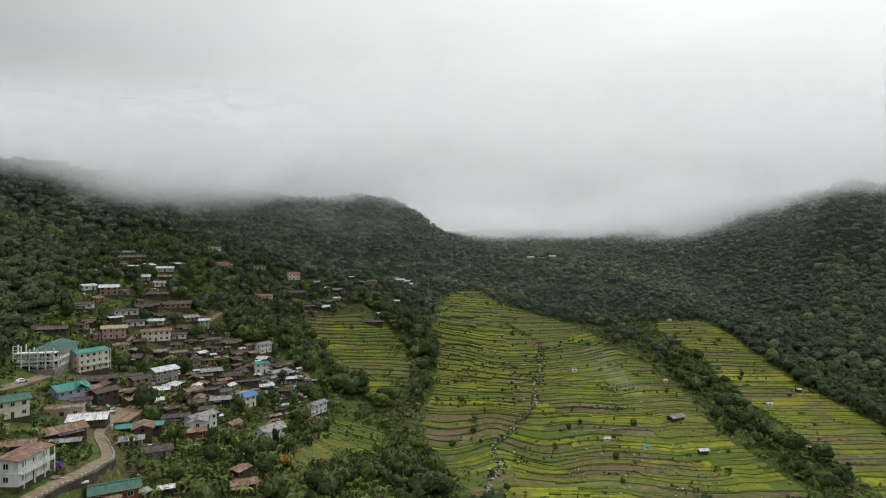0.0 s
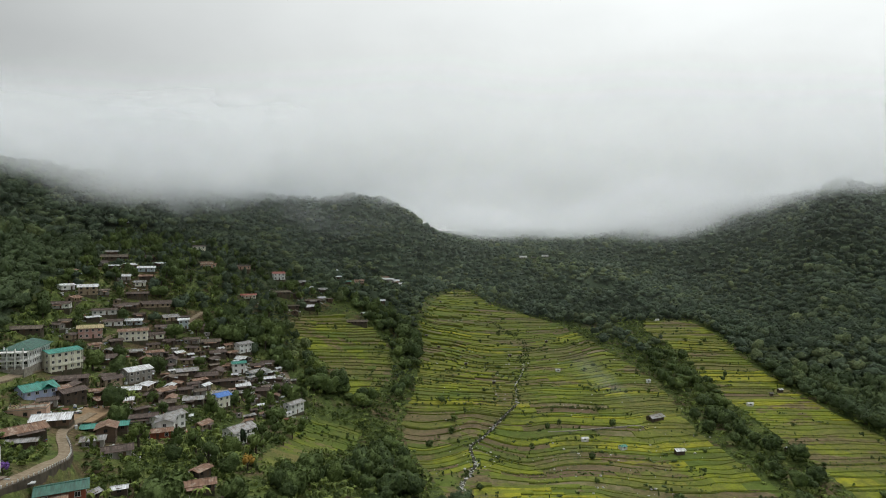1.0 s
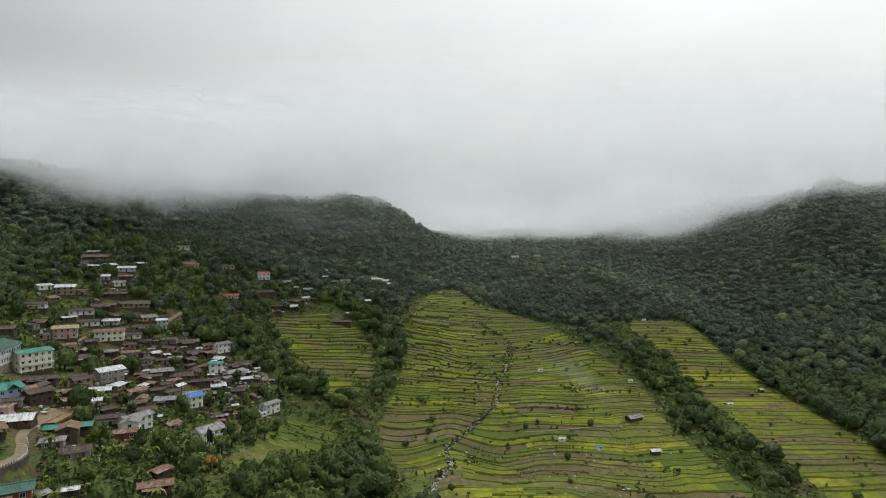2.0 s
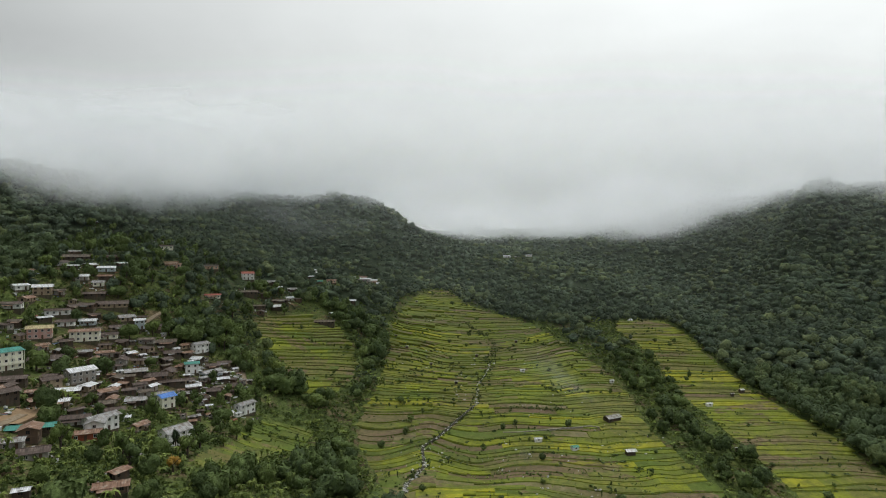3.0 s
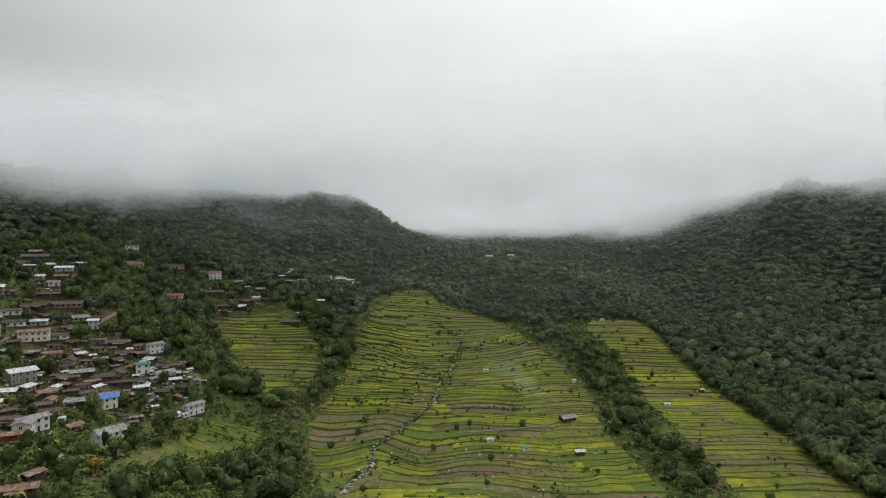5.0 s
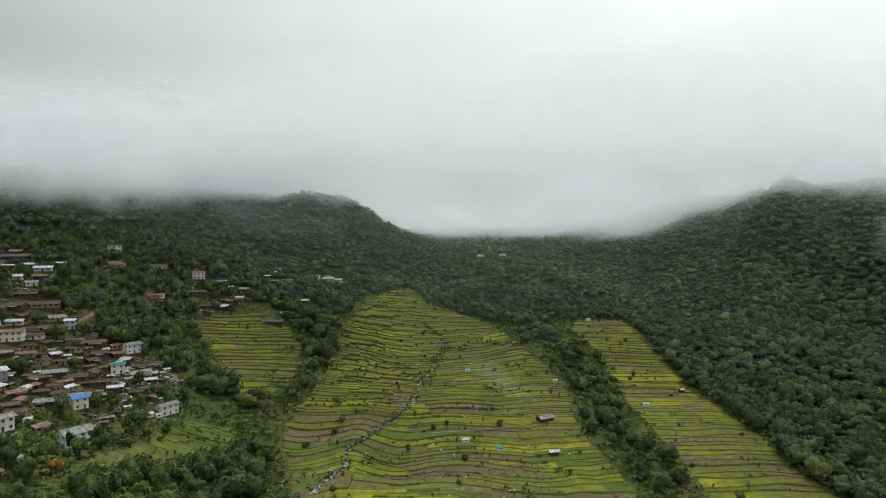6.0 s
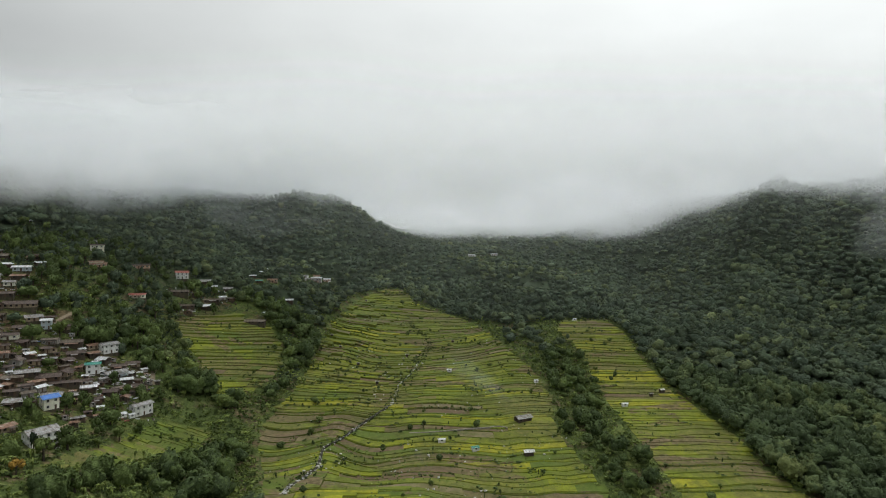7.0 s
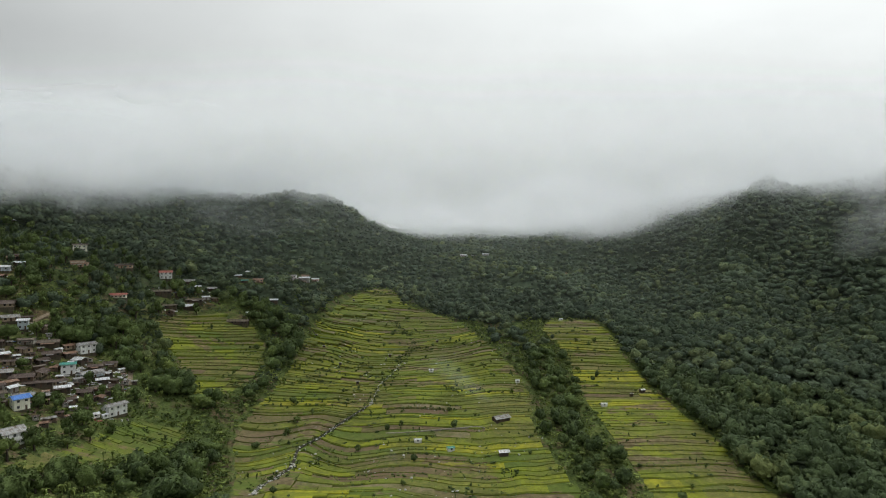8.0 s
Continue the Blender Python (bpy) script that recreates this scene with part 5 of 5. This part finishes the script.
BANANA = [banana(rs) for i in range(8)]
nx2, ny2 = jittered(-220, -8, 120, 470, 4.6, rs)
grove = vnoise(nx2 / 24, ny2 / 24, 77) > 0.12
keep = grove & (edge_distance(nx2, ny2) < -1) & (in_village(nx2, ny2) | ((nx2 > -110) & (ny2 > 190))) & (rs.rand(len(nx2)) < 0.5) & clear_of_houses(nx2, ny2, 0.6, 0.7)
nx2, ny2 = nx2[keep], ny2[keep]
scatter("banana_plants", BANANA, nx2, ny2, rs.uniform(2.0, 3.6, len(nx2)), rs.uniform(2.8, 5.0, len(nx2)), np.zeros(len(nx2)), LEAVES, "pale green banana plants with arching leaves among the gardens", "banana plants", rs,
        rs.uniform(0.6, 1.0, len(nx2)))

# rows of plants on the garden terraces
vx, vy = jittered(-66, -30, 214, 322, 1.9, rs)
keep = (edge_distance(vx, vy) > 0.5) & (rs.rand(len(vx)) < 0.25 + 0.5 * np.clip(vnoise(vx / 9, vy / 5, 22) * 2, 0, 1))
vx, vy = vx[keep], vy[keep]
scatter("garden_plants", WEED, vx, vy, rs.uniform(0.4, 1.1, len(vx)), rs.uniform(0.3, 0.9, len(vx)), np.zeros(len(vx)), LEAVES, "rows of green plants on the garden terraces", "plants", rs,
        0.3 + 0.6 * rs.rand(len(vx)), top_at(vx, vy) + 0.1)

# stream bed with pale stones, and scattered field stones
STREAM = np.array([(21, 262), (21, 270), (29, 298), (27, 323), (38, 338), (60, 378), (63, 408), (72, 438), (84, 498), (85, 515), (60, 593)], float)
sseg = np.r_[0, np.cumsum(np.hypot(*np.diff(STREAM, axis=0).T))]
sq = sseg[-1] * 0.6 * rs.rand(520) ** 2.2
sx, sy = np.interp(sq, sseg, STREAM[:, 0]) + rs.normal(size=520) * 0.5, np.interp(sq, sseg, STREAM[:, 1]) + rs.normal(size=520) * 0.6
rx, ry = rs.uniform(0, 200, 900), rs.uniform(262, 600, 900)
keep = (inside(rx, ry, 2) > 0) & (vnoise(rx / 22, ry / 22, 16) > 0.15)
sx, sy = np.r_[sx, rx[keep]], np.r_[sy, ry[keep]]
ribbon("stream", STREAM[:6], 1.5, GULLY, "dark wet stream bed winding down through the terraces", 2.6, -0.8)
ROCK = [(ICO1[0] * (0.75 + 0.5 * rs.rand(len(ICO1[0])))[:, None], ICO1[1]) for i in range(5)]
scatter("stones", ROCK, sx, sy, 0.2 + 0.7 * rs.rand(len(sx)) ** 3, 0.16 + 0.4 * rs.rand(len(sx)) ** 2, rs.uniform(2.1, 2.6, len(sx)), STONE, "pale stones in the stream bed and on the terraces", "stones", rs, rs.rand(len(sx)))
tuft_q = rs.uniform(0, sseg[-1], 420)
qx, qy = np.interp(tuft_q, sseg, STREAM[:, 0]) + rs.normal(size=420) * 2.2, np.interp(tuft_q, sseg, STREAM[:, 1]) + rs.normal(size=420) * 2.2
scatter("stream_bushes", BUSH, qx, qy, rs.uniform(0.6, 1.6, 420), rs.uniform(0.6, 1.7, 420), rs.uniform(1.4, 1.9, 420), LEAVES, "dark bushes lining the little stream", "bushes", rs, 0.4 * rs.rand(420))

# single trees that stand apart, in the village and on the terraces
TREES = []
for i in range(8):
    v, f = crown(rs, 8, 230, ICO1, 0.09) if i % 2 else dome(rs, ICO3, 11, 190, 0.13, 0.4)
    me = mesh_of("crown", v * np.array([0.44, 0.44, 0.74]) + np.array([0, 0, 0.14]), f, [LEAVES], [("tint", np.full(len(v), 0.14 + 0.06 * i))], smooth=True)
    TREES.append((trunk_mesh(rs), me))


def tree(x, y, h, wide, k, label="green broadleaf tree with a dense uneven crown", group="village trees"):
    root = new("tree")
    trunk, leaves = TREES[k % len(TREES)]
    root.matrix_basis = Matrix.LocRotScale((x, y, float(top_at(x, y))), Euler((0, 0, (k * 2.4) % 6.28)), (h * wide, h * wide, h))
    child("trunk", trunk, root)
    child("crown", leaves, root)
    return tagged(root, label, "tree", group)


# a tree in orange leaf, a purple-flowered bush and a dark cypress stand out
for name, cols, x, y, h, wide, label in (
        ("orange_leaves", ((0.20, 0.13, 0.03), (0.34, 0.20, 0.04), (0.42, 0.27, 0.06)), -55.5, 204, 5.5, 1.3, "low tree with orange-yellow leaves beside the house"),
        ("purple_flowers", ((0.16, 0.07, 0.30), (0.27, 0.13, 0.50), (0.36, 0.2, 0.6)), -88.2, 134.2, 3.0, 1.2, "small bush covered in violet flowers"),
        ("cypress_leaves", ((0.02, 0.034, 0.02), (0.028, 0.045, 0.024), (0.04, 0.06, 0.03)), -64.5, 226, 9.5, 0.42, "slender dark cypress in front of the white house")):
    special = tree(x, y, h, wide, 7, label, "notable trees")
    crown_part = [c for c in special.children if c.name.startswith("crown")][0]
    crown_part.data = crown_part.data.copy()
    crown_part.data.materials[0] = foliage(name, *cols)
tx, ty = jittered(-290, -50, 115, 540, 11.0, rs)
keep = in_village(tx, ty) & (rs.rand(len(tx)) < np.where(ty > 370, 0.95, 0.65)) & clear_of_houses(tx, ty, 1.4, 1.0)
# a low garden beside the road
keep &= ~((tx > -128) & (tx < -84) & (ty < 182)) & ~((tx > -168) & (tx < -122) & (ty > 170) & (ty < 230))
for k, (x, y) in enumerate(zip(tx[keep], ty[keep])):
    tree(x, y, rs.uniform(5, 10), rs.uniform(0.9, 1.3), k)
# belts and stands of larger trees between and below the houses
stand = random.Random(31)
for cx0, cy0, rx0, ry0, count, low, high_ in ((-131, 287, 7, 8, 6, 7, 11), (-134, 305, 6, 6, 4, 6, 9), (-113, 258, 6, 9, 7, 5, 8), (-128, 372, 12, 16, 17, 7, 12), (-108, 392, 12, 18, 19, 7, 12), (-88, 367, 8, 10, 8, 6, 10),
                                              (-68, 357, 8, 6, 6, 6, 9), (-45, 176, 8, 6, 8, 4, 6), (-39, 197, 6, 11, 10, 5, 9), (-33, 222, 6, 10, 8, 6, 10), (-146, 300, 10, 8, 5, 5, 8)):
    for k in range(count):
        a, q = stand.uniform(0, 6.28), math.sqrt(stand.random())
        x, y = cx0 + rx0 * q * math.cos(a), cy0 + ry0 * q * math.sin(a)
        if not crowded(x, y, 0.8) and float(edge_distance(x, y)) < 0 and math.hypot(x + 55.5, y - 204) > 6:
            tree(x, y, stand.uniform(low, high_), stand.uniform(0.9, 1.35), stand.randrange(8), "tall dark green tree in a stand beside the houses")
fx, fyy = jittered(-30, 270, 262, 780, 14, rs)
keep = (inside(fx, fyy, 1) > 0) & (rs.rand(len(fx)) < 0.14)
for k, (x, y) in enumerate(zip(fx[keep], fyy[keep])):
    tree(x, y, rs.uniform(1.8, 4.4), rs.uniform(1.0, 1.9), k, "small dark green tree standing on the rice terraces", "field trees")

# a thicker stand of trees among the upper houses
vx, vy = jittered(-290, -60, 330, 560, 8.0, rs)
keep = in_village(vx, vy) & (rs.rand(len(vx)) < np.clip(0.4 + 0.6 * vnoise(vx / 30, vy / 30, 71), 0.1, 0.9)) & clear_of_houses(vx, vy, 2.0, 0.7)
vx, vy = vx[keep], vy[keep]
# dark leaf colour and low tints put the cloud's shade into these trees
scatter("village_trees", NEAR, vx, vy, rs.uniform(2.2, 4.6, len(vx)), rs.uniform(3.0, 6.5, len(vx)), rs.uniform(0, 1.5, len(vx)), HAZED_WOOD, "trees coloured dark for cloud shade crowding the upper village houses", "trees", rs, 0.05 + 0.4 * rs.rand(len(vx)), smooth=True)

# timber, sheets, tarpaulins and household clutter round the houses
CLUTTER, lt, lb = material("household_clutter", 0.7, 0.3)
wire(lt, ramp(lt, attribute(lt, "tint"), [(0.0, (0.10, 0.075, 0.055)), (0.3, (0.19, 0.15, 0.115)), (0.46, (0.24, 0.235, 0.225)), (0.6, (0.55, 0.56, 0.56)), (0.86, (0.10, 0.17, 0.33)), (0.92, (0.26, 0.10, 0.07))], "CONSTANT"), lb.inputs["Base Color"])
cr = np.random.RandomState(77)
homes = foot[(foot[:, 1] < 560) & (foot[:, 0] < -58) & (foot[:, 2] > 2.4)]
pick = homes[cr.randint(len(homes), size=1500)]
ang = cr.uniform(0, 6.28, len(pick))
far_out = pick[:, 2] * 0.8 + cr.uniform(0.3, 3.2, len(pick))
ox_, oy_ = pick[:, 0] + far_out * np.cos(ang), pick[:, 1] + far_out * np.sin(ang)
keep = clear_of_houses(ox_, oy_, -0.4, 0.0)
ox_, oy_ = ox_[keep], oy_[keep]
CUBE = (np.array([(x, y, z) for z in (-0.4, 1) for x, y in ((-1, -1), (1, -1), (1, 1), (-1, 1))], float), np.array([(0, 2, 1), (0, 3, 2), (4, 5, 6), (4, 6, 7), (0, 1, 5), (0, 5, 4), (1, 2, 6), (1, 6, 5), (2, 3, 7), (2, 7, 6), (3, 0, 4), (3, 4, 7)]))
SHAPES = [(CUBE[0] * np.array([a, b, c]) + np.array([[0.1, 0.05, 0.1]]) * cr.uniform(-1, 1, (8, 1)), CUBE[1]) for a, b, c in ((1, 0.7, 0.3), (1.3, 0.2, 0.35), (0.6, 0.5, 0.8), (1.5, 0.9, 0.12), (0.4, 0.4, 1.0), (1.8, 0.15, 0.15))]
scatter("yard_clutter", SHAPES, ox_, oy_, cr.uniform(0.45, 1.2, len(ox_)), cr.uniform(0.5, 1.3, len(ox_)), np.full(len(ox_), 0.1), CLUTTER, "stacked timber, tin sheets and household clutter between the houses", "clutter", cr, cr.rand(len(ox_)))

# tin sheets and pale tarpaulins lie thick at the edge of the crowded houses
ta, tq = cr.uniform(0, 6.28, 110), np.sqrt(cr.rand(110))
tin_x, tin_y = -90 + 15 * tq * np.cos(ta), 336 + 26 * tq * np.sin(ta)
keep = clear_of_houses(tin_x, tin_y, -0.8, 0.0)
tin_x, tin_y = tin_x[keep], tin_y[keep]
scatter("tin_sheets", [SHAPES[0], SHAPES[3]], tin_x, tin_y, cr.uniform(0.6, 1.5, len(tin_x)), cr.uniform(0.7, 1.6, len(tin_x)), np.full(len(tin_x), 0.5), CLUTTER, "pale tin sheets and tarpaulins among the crowded houses", "sheets", cr, cr.choice([0.48, 0.72, 0.78], len(tin_x)))

# ---- low cloud over the ridges ----
CLOUD, qt, qb = material("low_cloud")
qt.nodes.remove(qb)
q_out = qt.nodes["Material Output"]
clear = qt.nodes.new("ShaderNodeBsdfTransparent")
scatter_up = qt.nodes.new("ShaderNodeBsdfTranslucent")
scatter_down = qt.nodes.new("ShaderNodeBsdfDiffuse")
for n in (scatter_up, scatter_down):
    n.inputs["Color"].default_value = (0.90, 0.926, 0.952, 1)
body = qt.nodes.new("ShaderNodeMixShader")
body.inputs[0].default_value = 0.36
wire(qt, scatter_up.outputs[0], body.inputs[1])
wire(qt, scatter_down.outputs[0], body.inputs[2])
wisp = maths(qt, "MULTIPLY", maths(qt, "SUBTRACT", noise_node(qt, 0.012, 4.0, stretch=(1, 1, 1.4), rough=0.5), 0.5), 3.6)
rise_in = qt.nodes.new("ShaderNodeMapRange")
rise_in.interpolation_type = "SMOOTHSTEP"
wire(qt, maths(qt, "ADD", attribute(qt, "above"), wisp), rise_in.inputs["Value"])
dens = maths(qt, "ADD", maths(qt, "MULTIPLY", rise_in.outputs[0], attribute(qt, "dense")), attribute(qt, "haze"))
veil = qt.nodes.new("ShaderNodeMixShader")
wire(qt, dens, veil.inputs[0])
wire(qt, clear.outputs[0], veil.inputs[1])
wire(qt, body.outputs[0], veil.inputs[2])
wire(qt, veil.outputs[0], q_out.inputs["Surface"])

cx, cz = np.arange(-1000, 1300, 30.0), np.arange(20, 330, 10.0)
cX, cZ = np.meshgrid(cx, cz)
cells = grid_faces(len(cx), len(cz))
cloud = tagged(new("cloud"), "low grey-white cloud bank and thin mist hanging over the ridges", "cloud")
for k, d in enumerate([400 + 30 * i for i in range(13)] + [810 + 38 * i for i in range(18)]):
    cY = d + 14 * vnoise(cX / 90, cZ / 60, 60 + k) - 0.9 * (cZ - 170)
    base = 174 + 5 * np.clip((20 - cX) / 60, 0, 1) * np.clip((cY - 560) / 150, 0, 1) + 34 * np.exp(-((cX + 130) / 165) ** 2 - ((cY - 990) / 200) ** 2) - 46 * np.exp(-((cX - 230) / 290) ** 2 - ((cY - 1230) / 320) ** 2) - 10 * np.clip((-150 - cX) / 100, 0, 1) * np.clip((900 - cY) / 200, 0, 1)
    base = base + 20 * np.exp(-((cX - 600) / 130) ** 2 - ((cY - 830) / 180) ** 2) - 6 * np.clip((-60 - cX) / 80, 0, 1) - 20 * np.exp(-((cX - 430) / 110) ** 2 - ((cY - 960) / 130) ** 2) - 12 * np.exp(-((cX - 40) / 90) ** 2 - ((cY - 1250) / 250) ** 2) + 20 * np.clip((-240 - cX) / 50, 0, 1) * np.clip((540 - cY) / 80, 0, 1) + 11 * vnoise(cX / 120, cY / 140, 30)
    above = (cZ - base) / 26
    thin = np.clip((base + 130 - cZ) / 60, 0, 1) if d > 600 else np.clip((base + 75 - cZ) / 60, 0, 1)
    dense = 0.22 * thin * np.clip((cZ - 112) / 20, 0, 1)
    # thin haze thickens towards the cloud base and with distance up the valley
    haze = (0.0022 + 0.006 * np.clip((cZ - base + 75) / 75, 0, 1) ** 2) * np.clip((cY - 420) / 200, 0, 1) * thin
    kept = cells[(np.maximum(dense * (above > -1.3), haze).ravel()[cells].max(axis=1) > 0.0008)]
    me = mesh_of("cloud_layer", np.stack([cX, cY, cZ], -1).reshape(-1, 3), kept, [CLOUD],
                 [("dense", dense.ravel()), ("above", above.ravel()), ("haze", haze.ravel())], smooth=True)
    child("cloud_layer", me, cloud)

# the underside of the overcast closes over the western hills
dx_, dy_ = np.meshgrid(np.arange(-1000, 200, 40.0), np.arange(300, 1500, 40.0))
for k, level in enumerate((252, 276)):
    deck = 0.7 * np.clip((40 - dx_) / 260, 0, 1) ** 1.5 * np.clip((dy_ - 440) / 380, 0, 1) * np.clip((1480 - dy_) / 200, 0, 1)
    dz_ = level + 12 * vnoise(dx_ / 150, dy_ / 150, 90 + k) + 0.03 * (dy_ - 600)
    me = mesh_of("cloud_deck", np.stack([dx_, dy_, dz_], -1).reshape(-1, 3), grid_faces(dx_.shape[1], dx_.shape[0]), [CLOUD],
                 [("dense", deck.ravel()), ("above", np.full(deck.size, 1.0)), ("haze", np.zeros(deck.size))], smooth=True)
    child("cloud_deck", me, cloud)

# ---- smoke from two small field fires, and a drifting wisp by the eastern ridge ----
def puffs(name, label, category, rows, dense, seed):
    """Soft curved veils along a line: x, y, z, half width, half height."""
    r = random.Random(seed)
    root = tagged(new(name), label, category)
    u = np.linspace(-1, 1, 13)
    U, V = np.meshgrid(u, u)
    soft = np.clip(1 - np.hypot(U, V), 0, 1) ** 0.8
    for k, (x, y, z, w, h) in enumerate(rows):
        Y = y + 0.35 * w * (1 - U ** 2) - 0.5 * h * V
        me = mesh_of("veil", np.stack([x + w * U, Y, z + h * V], -1).reshape(-1, 3), grid_faces(13, 13), [CLOUD],
                     [("dense", (soft * dense * r.uniform(0.8, 1.2)).ravel()), ("above", np.full(U.size, 0.45))], smooth=True)
        child("veil", me, root)
    return root


puffs("smoke", "thin blue-white smoke drifting from a field fire", "smoke", [(136.5, 387, 20.5, 2.2, 2.6), (133, 387, 23, 4, 3.5), (127, 388, 27, 7, 5), (119, 389, 32, 10, 7), (110, 390, 38, 12, 8), (102, 391, 43, 14, 8)], 0.3, 4)
puffs("smoke", "small white smoke plume rising from stubble", "smoke", [(82, 301, 10.8, 1.4, 1.6), (81, 301, 13, 2.0, 2.2), (79.5, 301.5, 15.5, 2.8, 2.6)], 0.34, 5)
drift = random.Random(12)
puffs("mist_wisp", "ragged wisp of mist drifting along the wooded ridge", "mist",
      [(420 + drift.uniform(-20, 40), 362 + 6 * i, 150 + drift.uniform(-24, 22), drift.uniform(18, 34), drift.uniform(8, 15)) for i in range(14)], 0.13, 6)
puffs("mist_wisp", "pale mist filling the wooded ravine under the eastern ridge", "mist",
      [(drift.uniform(330, 460), 800 + 22 * i, 150 + drift.uniform(-10, 24), drift.uniform(40, 80), drift.uniform(12, 22)) for i in range(12)], 0.11, 7)
puffs("mist_wisp", "thin torn mist drifting before the western hillside", "mist",
      [(drift.uniform(-190, -60), 600 + 22 * i, 150 + drift.uniform(-14, 14), drift.uniform(24, 52), drift.uniform(8, 15)) for i in range(10)], 0.09, 8)
